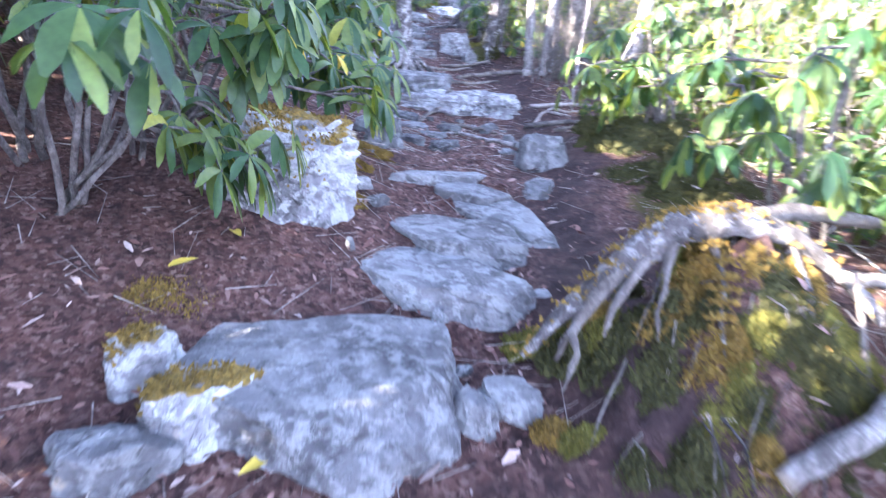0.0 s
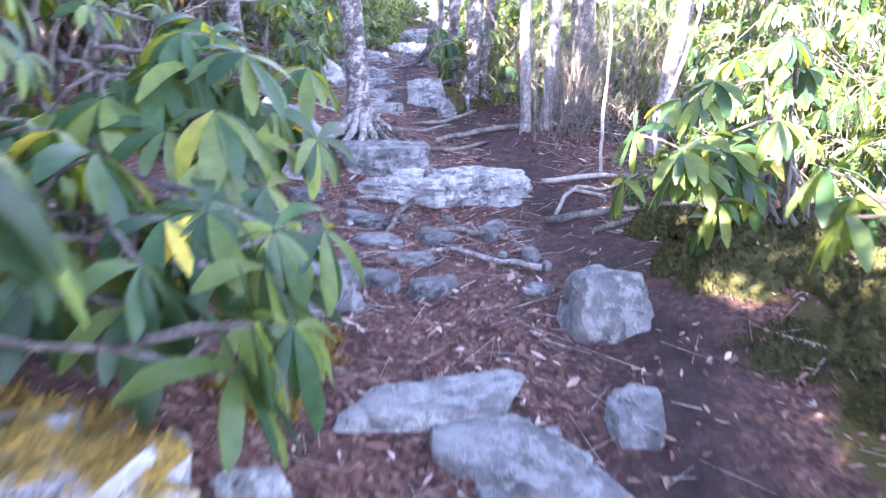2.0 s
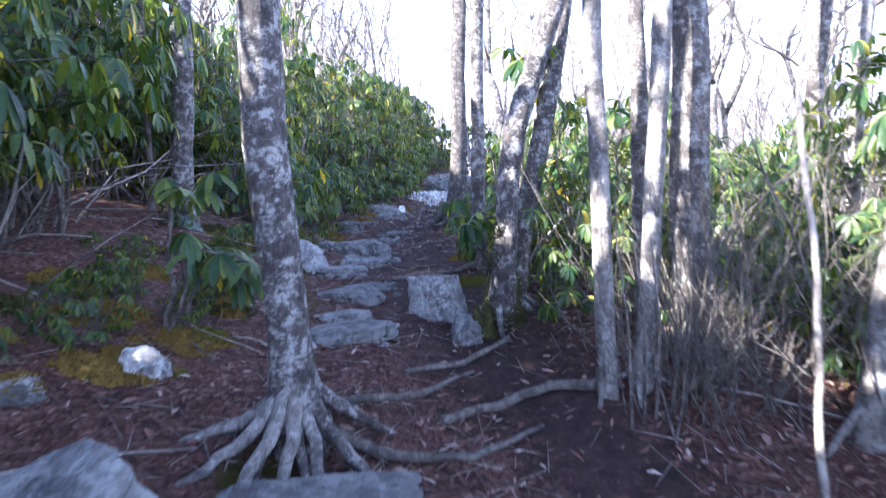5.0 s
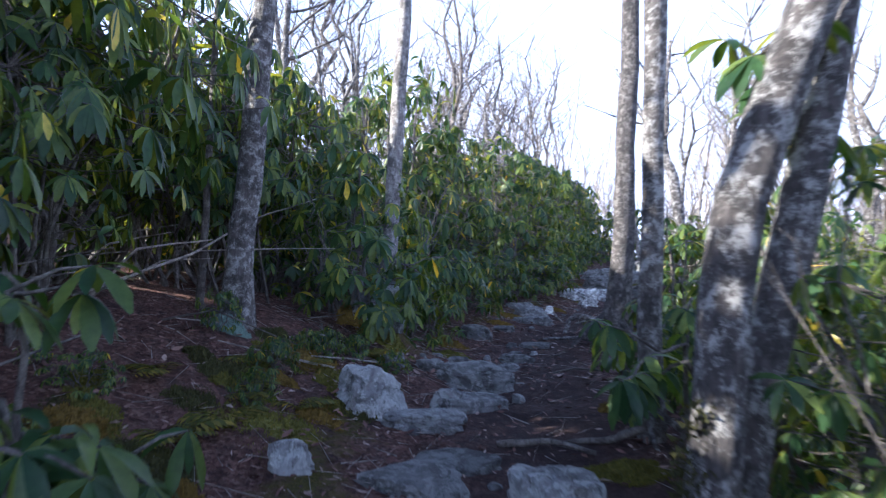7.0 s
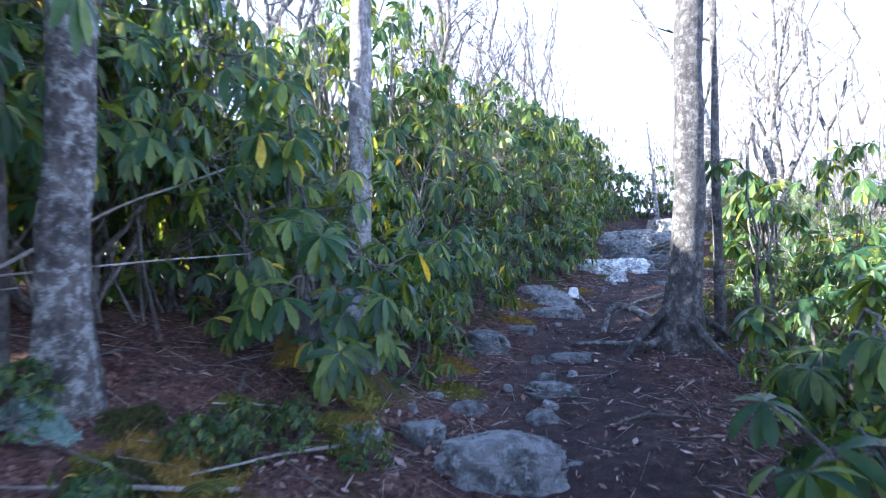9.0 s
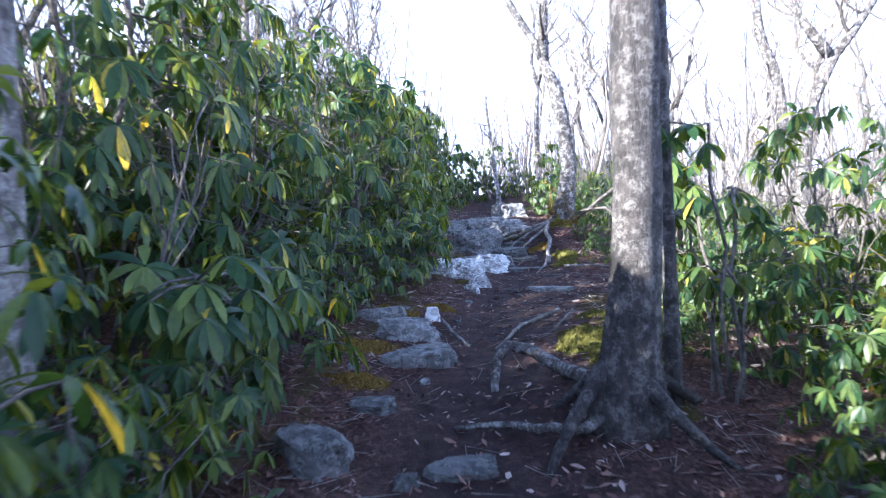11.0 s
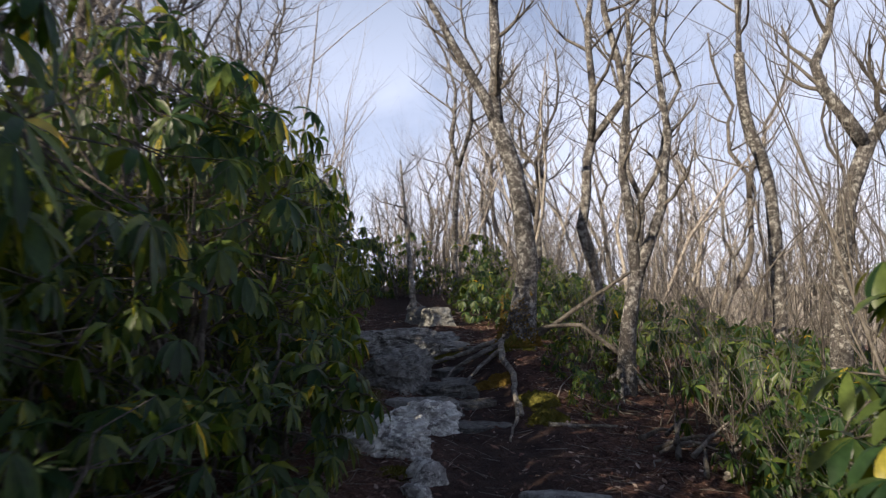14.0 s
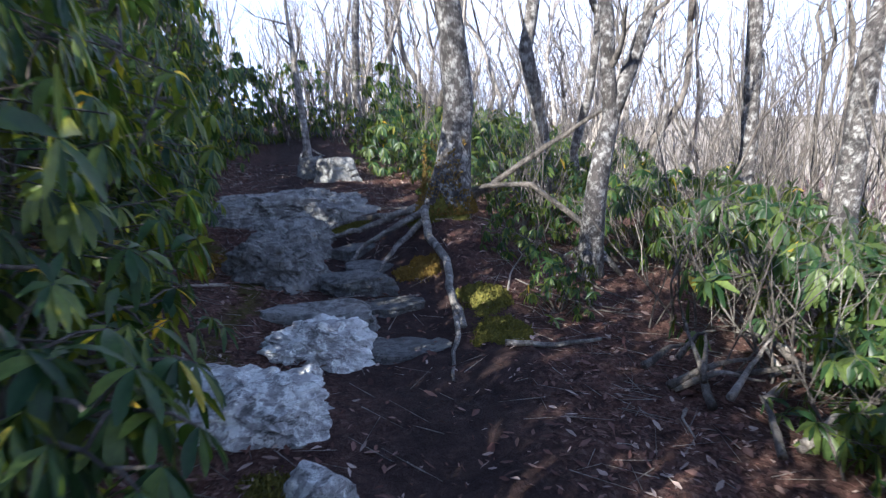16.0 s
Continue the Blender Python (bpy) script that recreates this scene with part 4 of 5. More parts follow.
for i in range(20):
    y = 24 + 0.8 * i + spots.uniform(-0.4, 0.4)
    x = knots(TRAIL_X, y) - spots.uniform(3.2, 9.0)
    copy_thing(spots.choice(PROTOS), Matrix.Translation((x, y, terrain(x, y) - 0.05)) @ Matrix.Rotation(spots.uniform(0, 6.28), 4, "Z") @ Matrix.Scale(spots.uniform(1.0, 1.5), 4))

# far woods and undergrowth, too many stems to count
def twig_stand(name, label, seed, stems, place, tall, thick, material, sway=0.35):
    """Many thin forking stems over a stretch of ground."""
    rnd, sh = random.Random(seed), Shape()
    done = 0
    while done < stems:
        spot = place(rnd)
        if spot is None:
            continue
        x, y = spot
        h = rnd.uniform(*tall)
        way = Vector((rnd.uniform(-sway, sway), rnd.uniform(-sway, sway), 1))
        bare_branch(sh, rnd, (x, y, terrain(x, y) - 0.08), way, h, h * thick, 2, 4)
        done += 1
    tagged(sh.object(name, material), label, "undergrowth", kind="stuff")


def far_spot(rnd):
    y = rnd.uniform(28, 75)
    x = rnd.uniform(-12, 6 + 0.75 * y)
    return (x, y) if abs(x - knots(TRAIL_X, y)) > 1.5 else None


def below_spot(rnd):
    y = rnd.uniform(15.5, 30)
    d = 2.1 + 7 * rnd.random() ** 1.4
    x = knots(TRAIL_X, y) + d
    return (x, y) if min((x - a) ** 2 + (y - b) ** 2 for a, b in ((1.74, 22.1), (2.66, 21.05))) > 0.2 else None


def uphill_spot(rnd):
    y = rnd.uniform(11, 28)
    return knots(TRAIL_X, y) - rnd.uniform(2.1, 4.5), y


# far stems take the paler dead-wood colour as sun and haze painted on them
twig_stand("far_woods", "dense leafless woods on the slope beyond the trail", 811, 800, far_spot, (3.0, 7.5), 0.01, DEADWOOD_AND_HAZE)
twig_stand("dead_brush", "sunlit tangle of bare twigs below the trail", 812, 260, below_spot, (0.5, 1.1), 0.007, DEADWOOD_AND_HAZE, 1.4)
twig_stand("thicket_twigs", "bare grey twigs sticking out of the rhododendron thicket", 813, 150, uphill_spot, (1.5, 2.7), 0.006, BARK_TWIG)

# leafless brush
BRUSH = [bare_shrub(600 + i, 0.9 + 0.25 * i, 7) for i in range(4)]
seen, count = set(), 0
while count < 115:
    y = rnd.uniform(1, 40)
    d = rnd.uniform(1.7, 9) if rnd.random() < 0.75 else -rnd.uniform(2.6, 9)
    if 14.5 < y < 19.5 and 0 < d < 3.2:
        d += 2.2
    x = knots(TRAIL_X, y) + d
    if y > 26:
        x += rnd.uniform(-2, 6)
    ob, s = rnd.choice(BRUSH), rnd.uniform(0.7, 1.4)
    if y < 14 and d < 2.6 and d > 0:
        s *= 0.7
    m = Matrix.Translation((x, y, terrain(x, y))) @ Matrix.Rotation(rnd.uniform(0, 6.28), 4, "Z") @ Matrix.Scale(s, 4)
    if ob.name in seen:
        copy_thing(ob, m)
    else:
        seen.add(ob.name)
        ob.matrix_basis = m
    count += 1
for x, y, s in ((1.2, 7.6, 0.5), (1.35, 7.75, 0.6), (1.5, 7.7, 0.6), (1.6, 7.9, 0.7), (1.25, 7.95, 0.55), (1.7, 7.6, 0.5), (1.45, 7.5, 0.45), (1.75, 8.0, 0.7), (1.45, 7.9, 0.7), (1.95, 7.7, 0.8), (1.3, 8.1, 0.6), (2.1, 18.3, 0.7), (2.4, 19.0, 0.8), (2.0, 17.6, 0.6), (2.6, 19.8, 0.8)):
    copy_thing(rnd.choice(BRUSH), Matrix.Translation((x, y, terrain(x, y))) @ Matrix.Rotation(rnd.uniform(0, 6.28), 4, "Z") @ Matrix.Scale(s, 4))
# taller bare saplings standing out of the thicket and along the skyline
count = 0
while count < 70:
    y = rnd.uniform(12, 40)
    d = -rnd.uniform(2.4, 6) if count % 2 else rnd.uniform(3.0, 12)
    if y > 28:
        d = rnd.uniform(-6, 14)
    x, s = knots(TRAIL_X, y) + d, rnd.uniform(1.6, 2.6)
    copy_thing(BRUSH[rnd.choice((0, 2))], Matrix.Translation((x, y, terrain(x, y))) @ Matrix.Rotation(rnd.uniform(0, 6.28), 4, "Z") @ Matrix.Diagonal((s * 0.7, s * 0.7, s, 1)))
    count += 1


# ---- rhododendron thickets ----
GREEN = "dense dark-green rhododendron with drooping leathery leaves"
TALL = [shrub(500 + i, random.Random(i).uniform(1.9, 2.5), 0.95, 0.1, 140, 7, label=GREEN) for i in range(4)]
LEGGY = [shrub(520 + i, random.Random(i + 9).uniform(1.9, 2.4), 0.95, 0.75, 150, 8, label="leggy rhododendron with bare crooked stems under its leaves") for i in range(3)]
FAR = [shrub(560 + i, 2.3, 1.05, 0.1, 85, 5, 2, GREEN, size=1.3) for i in range(3)]
LOW = [shrub(540 + i, random.Random(i + 19).uniform(0.8, 1.15), 0.65, 0.08, 70, 6, 2, label="low rhododendron with drooping leaves and pale twigs") for i in range(4)]


def plant(protos, x, y, s, rnd, used):
    m = Matrix.Translation((x, y, terrain(x, y))) @ Matrix.Rotation(rnd.uniform(0, 6.28), 4, "Z") @ Matrix.Diagonal((s, s, s * rnd.uniform(0.9, 1.12), 1))
    ob = rnd.choice(protos)
    if ob.name in used:
        copy_thing(ob, m)
    else:
        used.add(ob.name)
        ob.matrix_basis = m


rnd, used = random.Random(5), set()
# uphill side; unseen rows behind the start and the 1.35 taller ones add shade
for row, (dist, step) in enumerate(((1.95, 0.95), (3.0, 1.2), (4.3, 1.5), (6.0, 2.3), (8.2, 3.6))):
    y = -3.5 + row * 0.3
    while y < 31:
        d = dist + rnd.uniform(-0.2, 0.25)
        x = knots(TRAIL_X, y) - d
        if 13 < y < 18.5 and row == 0:
            x -= 0.45
        if y < 11.7 and row == 0:
            d += 1.05 if y > 6.5 else 0.75 if y > 4.5 else 0.35
            x = knots(TRAIL_X, y) - d
        if min((x - a) ** 2 + (y - b) ** 2 for a, b in ((-2.48, 10.95), (-0.6, 7.42), (-2.2, 10.2))) > 0.9:
            plant(LEGGY if y < 11.7 and row < 2 else FAR if row > 1 or y > 25 else TALL, x, y + rnd.uniform(-0.2, 0.2), rnd.uniform(0.8, 1.05) * (1.0, 1.06, 0.85 if y > 9 else 1.08, 0.7 if y > 9 else 0.95, 0.7)[row] * ((0.85 if row == 0 and 9.5 < y < 15 else 1) * (1.12 if 16 < y < 26 else 1) * (1.35 if y < 7 and row in (1, 2) else 1)), rnd, used)
        y += step * rnd.uniform(0.85, 1.15)
# tall shrubs; the last two added to break the sun on the blotched trunk
for x, y, s in ((-3.5, 10.2, 1.35), (-4.3, 11.2, 1.45), (-3.9, 12.2, 1.25), (-4.9, 9.6, 1.45), (-3.4, 8.9, 1.3), (-4.4, 8.2, 1.4), (-3.4, 12.6, 1.02), (-4.4, 12.1, 1.25)):
    plant(LEGGY, x, y, s, rnd, used)
# deep thicket up the slope, also added to shade the bank below
for i in range(30):
    y = -1.5 + 0.72 * i
    plant(FAR, knots(TRAIL_X, y) - rnd.uniform(3.9, 5.2) - (1.6 if i % 2 else 0), y + rnd.uniform(-0.4, 0.4), rnd.uniform(1.0, 1.3) if y < 9 else rnd.uniform(0.6, 0.8), rnd, used)
# low growth at the uphill edge
for x, y, s in ((-1.75, 12.9, 0.75), (-1.8, 13.8, 0.9), (-1.9, 14.9, 0.9), (-1.75, 15.8, 0.8), (-1.6, 17.2, 0.8), (-1.3, 18.2, 0.8), (-1.1, 19.0, 0.9), (-0.95, 20.2, 0.8), (-0.9, 21.4, 0.9), (-0.85, 22.6, 0.9), (-0.8, 24, 0.9), (-0.5, 25.5, 1), (-1.7, 16.5, 0.8)):
    plant(LOW, x, y, s, rnd, used)
# downhill side
for row, (dist, step) in enumerate(((2.25, 1.25), (3.2, 1.4), (4.4, 1.6), (6.0, 2.4), (8.5, 3.6))):
    y = -0.5 + row * 0.4
    while y < 34:
        d = dist + rnd.uniform(-0.25, 0.3) + (0.5 if y > 14 and row == 0 else 0)
        x = knots(TRAIL_X, y) + d
        tall = y < 16 and (row > 0 or y > 9)
        if min((x - a) ** 2 + (y - b) ** 2 for a, b in ((1.62, 8.3), (2.08, 7.45), (1.72, 22.1), (2.72, 21.05))) > 0.25:
            plant((FAR if row > 1 else TALL) if tall else LOW, x, y, rnd.uniform(0.8, 1.1) * (0.68 if y > 9 else 1.0) if tall else rnd.uniform(0.9, 1.3), rnd, used)
        y += step * rnd.uniform(0.85, 1.15)

# branches that hang over the trail
spray(-1.5, 3.2, ((-0.68, 2.63, 1.61), (-0.63, 2.72, 1.46), (-0.78, 2.73, 1.29), (-0.41, 3.13, 1.10), (-0.38, 3.37, 1.21), (-0.62, 3.23, 1.17), (-0.60, 3.38, 1.31), (-0.94, 3.60, 1.43)), 701, size=1.1)
spray(-1.6, 2.5, ((-0.90, 1.56, 1.41), (-0.99, 2.05, 1.43), (-0.80, 2.68, 1.40), (-0.73, 2.31, 0.98), (-0.95, 2.58, 1.14), (-0.86, 2.42, 1.02), (-0.78, 2.5, 0.9)), 702, size=1.05)
spray(-1.4, 4.3, ((-0.59, 4.01, 1.55), (-0.53, 4.08, 1.48), (-0.69, 3.92, 1.6), (-0.58, 3.75, 1.38), (-0.48, 3.81, 1.28), (-0.52, 3.45, 1.32), (-0.50, 3.55, 1.2), (-0.86, 3.86, 1.57), (-0.93, 4.74, 1.73), (-0.8, 4.27, 1.50)), 703, size=1.1)
spray(-1.6, 2.9, ((-0.60, 2.91, 1.46), (-1.1, 2.2, 1.7), (-1.2, 3.4, 1.9), (-1.0, 3.2, 1.75)), 712)
spray(1.7, 4.8, ((1.1, 4.72, 1.45), (1.08, 4.58, 1.3), (1.05, 4.66, 1.22), (1.02, 4.63, 1.14), (1.14, 4.49, 1.05), (1.52, 4.84, 1.65), (1.39, 4.73, 1.22), (1.5, 5.3, 1.1)), 704)
spray(1.8, 3.0, ((1.1, 2.85, 1.0), (1.36, 2.81, 1.25), (1.28, 3.28, 1.36), (1.47, 2.67, 1.45), (1.05, 3.67, 1.2), (1.5, 2.4, 1.01), (1.6, 3.5, 1.3), (1.9, 3.0, 1.6)), 705)
spray(-2.0, 12.2, ((-1.45, 11.95, 2.1), (-1.5, 12.4, 2.3), (-1.6, 11.6, 2.5), (-1.72, 11.28, 3.2), (-1.8, 11.6, 2.9), (-1.5, 12.2, 1.85), (-1.75, 11.5, 2.2), (-1.6, 11.7, 1.9)), 706, rosettes=5)
spray(-1.5, 8.3, ((-1.04, 8.02, 1.75), (-1.03, 8.14, 1.65), (-1.0, 8.36, 1.58), (-1.3, 8.16, 2.1)), 713, "low rhododendron branch with drooping leaves by the trail")
spray(0.75, 9.8, ((0.42, 9.65, 1.85), (0.38, 9.54, 1.75), (0.7, 9.0, 2.9), (0.8, 10.5, 1.6), (0.95, 9.6, 2.0), (1.2, 9.8, 2.2), (0.8, 9.1, 2.75)), 707)
spray(0.6, 10.9, ((0.24, 10.75, 1.78), (0.35, 11.0, 1.6), (0.55, 11.3, 1.7), (0.45, 10.6, 1.5)), 714, "small rhododendron with drooping leaves at the foot of a trunk")
spray(1.0, 12.5, ((0.56, 12.56, 1.95), (0.62, 12.0, 1.75), (0.75, 12.5, 1.7), (0.8, 11.8, 2.0), (1.1, 12.6, 2.1)), 708)
spray(-2.0, 14.2, ((-1.58, 13.73, 2.45), (-1.49, 13.92, 2.3), (-1.42, 14.32, 2.25), (-1.55, 14.43, 2.38), (-1.57, 13.63, 2.3), (-1.5, 14.2, 2.0)), 709, rosettes=5)
spray(-1.2, 18.6, ((-0.55, 18.40, 2.4), (-0.52, 18.27, 2.33), (-0.78, 18.53, 2.55), (-0.66, 18.77, 2.4), (-0.93, 19.27, 2.7), (-0.6, 19.73, 2.4), (-0.48, 18.80, 2.42), (-0.75, 18.2, 2.15)), 710)
spray(1.1, 14.9, ((0.78, 14.6, 3.1), (0.95, 15.2, 2.6), (1.05, 15.6, 2.3), (1.3, 15.1, 2.7), (1.1, 14.9, 2.2)), 711)
# low growth at the downhill edge
for x, y, s in ((0.8, 12.0, 0.5), (1.0, 11.3, 0.6), (0.95, 13.4, 0.6), (1.25, 12.8, 0.8), (1.4, 11.8, 0.9), (1.35, 14.0, 0.8), (1.3, 10.6, 0.7), (1.05, 15.5, 0.55), (1.4, 16.3, 0.7), (1.6, 17.3, 0.6), (1.75, 15.4, 0.8), (1.9, 13.2, 0.9), (1.7, 9.9, 0.8), (2.3, 17.0, 0.8), (1.9, 20.3, 0.55), (2.1, 21.2, 0.6), (1.5, 5.9, 0.45), (1.9, 6.2, 0.6), (-1.75, 7.9, 0.45), (-2.0, 7.2, 0.5), (-2.0, 6.3, 0.6)):
    plant(LOW, x, y, s, rnd, used)
# thicket that closes the view at the top of the climb
for i in range(16):
    plant(LOW if i % 2 else FAR, -2.5 + 0.55 * i + rnd.uniform(-0.3, 0.3), 29.5 + rnd.uniform(-1.2, 1.5), rnd.uniform(0.55, 0.75) if i % 2 == 0 else rnd.uniform(1.0, 1.4), rnd, used)
for x, y, s in ((-0.35, 26.3, 0.9), (2.3, 24.3, 0.8), (2.2, 25.6, 1.0), (2.6, 27.0, 1.1), (2.3, 23.2, 0.8), (0.0, 27.6, 1.0)):
    plant(LOW, x, y, s, rnd, used)
for x, y, s in ((3.0, 8.2, 0.72), (3.4, 9.0, 0.8), (3.7, 8.4, 0.85)):
    plant(TALL, x, y, s, rnd, used)
for x, y, s in ((1.35, 9.35, 0.62), (1.75, 8.95, 0.66), (1.15, 10.1, 0.6), (2.2, 9.4, 0.7)):
    plant(TALL, x, y, s, rnd, used)
for x, y, s in ((2.15, 17.9, 0.85), (2.5, 18.3, 0.85), (1.95, 17.5, 0.7), (2.7, 17.6, 1.0), (3.1, 18.6, 0.95), (3.4, 19.3, 0.95)):
    plant(LOW, x, y, s, rnd, used)
for x, y, s in ((2.55, 7.0, 0.75), (2.75, 7.7, 0.9), (2.4, 6.5, 0.6)):
    plant(LOW, x, y, s, rnd, used)
spray(1.55, 16.5, ((1.22, 16.12, 2.9), (1.1, 16.2, 2.75), (1.3, 16.3, 3.05), (1.35, 16.0, 2.7), (1.2, 16.4, 2.6), (1.45, 16.2, 2.85), (1.1, 16.45, 2.45), (1.5, 16.6, 3.0)), 715, "sunlit rhododendron branches with leathery leaves below the trail", size=1.1)


# ---- roots, sticks and moss ----
PALE_ROOT = "bare pale root running over the trail"
# root arch over the mossy mound at the start
for spine in (
        ((0.25, 1.73, 0.55, 0.012), (0.34, 1.77, 0.64, 0.02), (0.47, 1.83, 0.75, 0.034), (0.61, 1.88, 0.86, 0.05), (0.72, 1.90, 0.93, 0.058), (0.88, 1.92, 0.96, 0.05), (1.12, 1.98, 0.90, 0.032), (1.37, 2.00, 0.74, 0.022), (1.48, 1.93, 0.63, 0.024)),
        ((0.57, 1.86, 0.83, 0.03), (0.44, 1.77, 0.70, 0.02), (0.38, 1.73, 0.62, 0.012), (0.35, 1.71, 0.55, 0.007)),
        ((0.63, 1.87, 0.86, 0.024), (0.55, 1.79, 0.76, 0.014), (0.50, 1.74, 0.69, 0.009), (0.49, 1.73, 0.63, 0.005)),
        ((0.47, 1.82, 0.74, 0.02), (0.39, 1.72, 0.64, 0.014), (0.40, 1.66, 0.60, 0.008), (0.36, 1.62, 0.50, 0.005)),
        ((0.70, 1.88, 0.90, 0.022), (0.66, 1.77, 0.80, 0.009), (0.63, 1.72, 0.72, 0.006), (0.64, 1.70, 0.64, 0.004)),
        ((0.81, 1.90, 0.93, 0.012), (0.83, 1.77, 0.82, 0.007), (0.81, 1.70, 0.72, 0.005), (0.83, 1.66, 0.61, 0.003)),
        ((0.90, 1.98, 0.93, 0.04), (1.23, 2.24, 0.91, 0.034), (1.47, 2.38, 0.87, 0.03), (1.75, 2.47, 0.82, 0.026)),
        ((1.12, 1.95, 0.87, 0.01), (1.14, 1.83, 0.76, 0.006), (1.12, 1.73, 0.64, 0.004))):
    mids = []
    for a, b in zip(spine, spine[1:]):
        mids += [tuple(u + (v - u) * k + (0.006 * noise.noise(Vector((u * 9, k * 5, v * 7))) if k else 0) for u, v in zip(a, b)) for k in (0, 0.34, 0.67)]
    mids.append(spine[-1])
    root = tagged(Shape().tube([q[:3] for q in mids], [max(0.003, q[3]) for q in mids], 9, 0.45, spine[0][0] * 9).object("tree_root", BARK_TWIG if spine[0][3] > 0.015 else BARK), "gnarled pale root gripping a mossy mound", "root", "roots")
    if spine[0][3] < 0.013:
        # golden tufts on top: moss, and the root's sunlit gold put into colour
        coat, dice = Shape(), random.Random(5)
        for q in mids:
            for _ in range(70 if 0.4 < q[0] < 1.0 else 12):
                a = dice.gauss(0, 0.75)
                side = Vector((-0.5 * math.sin(a), 0.6 * math.sin(a), math.cos(a)))
                tuft(coat, dice, Vector(q[:3]) + side * q[3] * 0.95 + Vector((dice.uniform(-0.04, 0.04), dice.uniform(-0.012, 0.012), 0)), side, 0.02)
        tagged(coat.object("moss", MOSS_GOLD, root, "", False), kind="stuff")
stick(((1.3, 1.95, 0.14), (1.6, 2.15, 0.25), (1.9, 2.3, 0.2)), (0.02, 0.03), DEADWOOD_AND_HAZE)
stick(((0.95, 1.45, 0.02), (1.15, 1.5, 0.12), (1.5, 1.7, 0.2), (1.9, 1.8, 0.2)), (0.035, 0.05), BARK_PALE, "grey fallen branch lying on the slope")
stick(((1.35, 1.75, 0.0), (1.3, 1.9, 0.2)), (0.011, 0.007), BARK_TWIG)
stick(((1.6, 1.9, 0.0), (1.75, 2.05, 0.28)), (0.02, 0.012), DEADWOOD_AND_HAZE)
for x, y, rx, ry, h, g in ((1.0, 1.8, 0.2, 0.16, 0.07, 2), (0.7, 1.72, 0.13, 0.1, 0.06, 2), (1.2, 1.7, 0.14, 0.1, 0.06, 0), (0.85, 1.68, 0.12, 0.08, 0.05, 0), (0.95, 1.6, 0.1, 0.07, 0.04, 2), (1.1, 1.55, 0.09, 0.08, 0.05, 2), (0.6, 1.85, 0.12, 0.1, 0.05, 2), (0.93, 1.86, 0.13, 0.08, 0.09, 1), (0.74, 1.83, 0.13, 0.08, 0.08, 1), (0.36, 1.68, 0.05, 0.04, 0.04, 1), (1.15, 2.05, 0.16, 0.14, 0.07, 2), (0.88, 1.5, 0.14, 0.18, 0.03, 0), (0.5, 2.0, 0.14, 0.1, 0.04, 2), (1.3, 1.85, 0.16, 0.16, 0.05, 0), (0.38, 2.15, 0.12, 0.1, 0.02, 0),
                           (1.35, 4.6, 0.3, 0.35, 0.12, 2), (1.6, 5.0, 0.35, 0.4, 0.12, 2), (1.2, 4.0, 0.2, 0.16, 0.04, 2), (-2.4, 10.72, 0.17, 0.1, 0.1, 3), (-0.98, 2.1, 0.14, 0.12, 0.02, 1), (-0.6, 3.2, 0.18, 0.12, 0.03, 1), (-0.55, 4.2, 0.2, 0.14, 0.04, 1), (-0.6, 3.75, 0.14, 0.1, 0.02, 1),
                           (-0.52, 1.75, 0.05, 0.22, 0.05, 1), (-1.55, 7.7, 0.25, 0.12, 0.04, 1), (-1.8, 8.3, 0.22, 0.2, 0.05, 1), (-1.35, 8.2, 0.25, 0.2, 0.04, 1), (-1.6, 9.0, 0.24, 0.2, 0.05, 2), (-1.5, 9.7, 0.3, 0.3, 0.06, 0), (-1.9, 10.1, 0.25, 0.2, 0.06, 2), (-1.55, 10.8, 0.22, 0.2, 0.05, 0), (-1.9, 10.9, 0.3, 0.25, 0.05, 1),
                           (0.35, 10.1, 0.2, 0.15, 0.06, 0), (0.35, 11.2, 0.14, 0.12, 0.05, 1), (-1.78, 12.1, 0.26, 0.16, 0.14, 0), (-2.05, 12.2, 0.2, 0.2, 0.16, 1), (-1.55, 11.75, 0.2, 0.16, 0.08, 0), (-1.3, 13.0, 0.2, 0.22, 0.05, 0), (-1.5, 13.6, 0.24, 0.24, 0.06, 1), (-1.25, 15.3, 0.24, 0.2, 0.06, 1), (-1.2, 16.1, 0.26, 0.16, 0.05, 1), (-1.05, 17.3, 0.22, 0.16, 0.06, 1), (-0.65, 17.6, 0.2, 0.16, 0.05, 1),
                           (0.5, 15.9, 0.25, 0.3, 0.08, 0), (0.75, 16.4, 0.22, 0.28, 0.07, 0), (0.6, 15.4, 0.2, 0.2, 0.06, 0), (1.32, 20.1, 0.22, 0.22, 0.1, 0), (1.45, 20.6, 0.22, 0.25, 0.1, 0), (1.2, 21.3, 0.2, 0.2, 0.06, 1), (1.5, 22.0, 0.2, 0.2, 0.06, 0), (1.68, 21.96, 0.22, 0.16, 0.2, 0), (0.4, 8.86, 0.12, 0.1, 0.2, 2), (0.95, 22.9, 0.25, 0.12, 0.05, 0), (-0.25, 18.95, 0.2, 0.16, 0.04, 0), (-0.5, 22.0, 0.25, 0.4, 0.06, 1)):
    moss_patch(x, y, rx, ry, h, int(x * 31 + y * 17), (MOSS, MOSS_GOLD, MOSS_DARK_AND_SHADE, LICHEN)[g], ("cushion of yellow-green moss on the ground", "golden-brown moss cushion on the bank", "dark moss on a mound beside the trail, shade in its colour", "pale blue-green lichen at the foot of a trunk")[g])
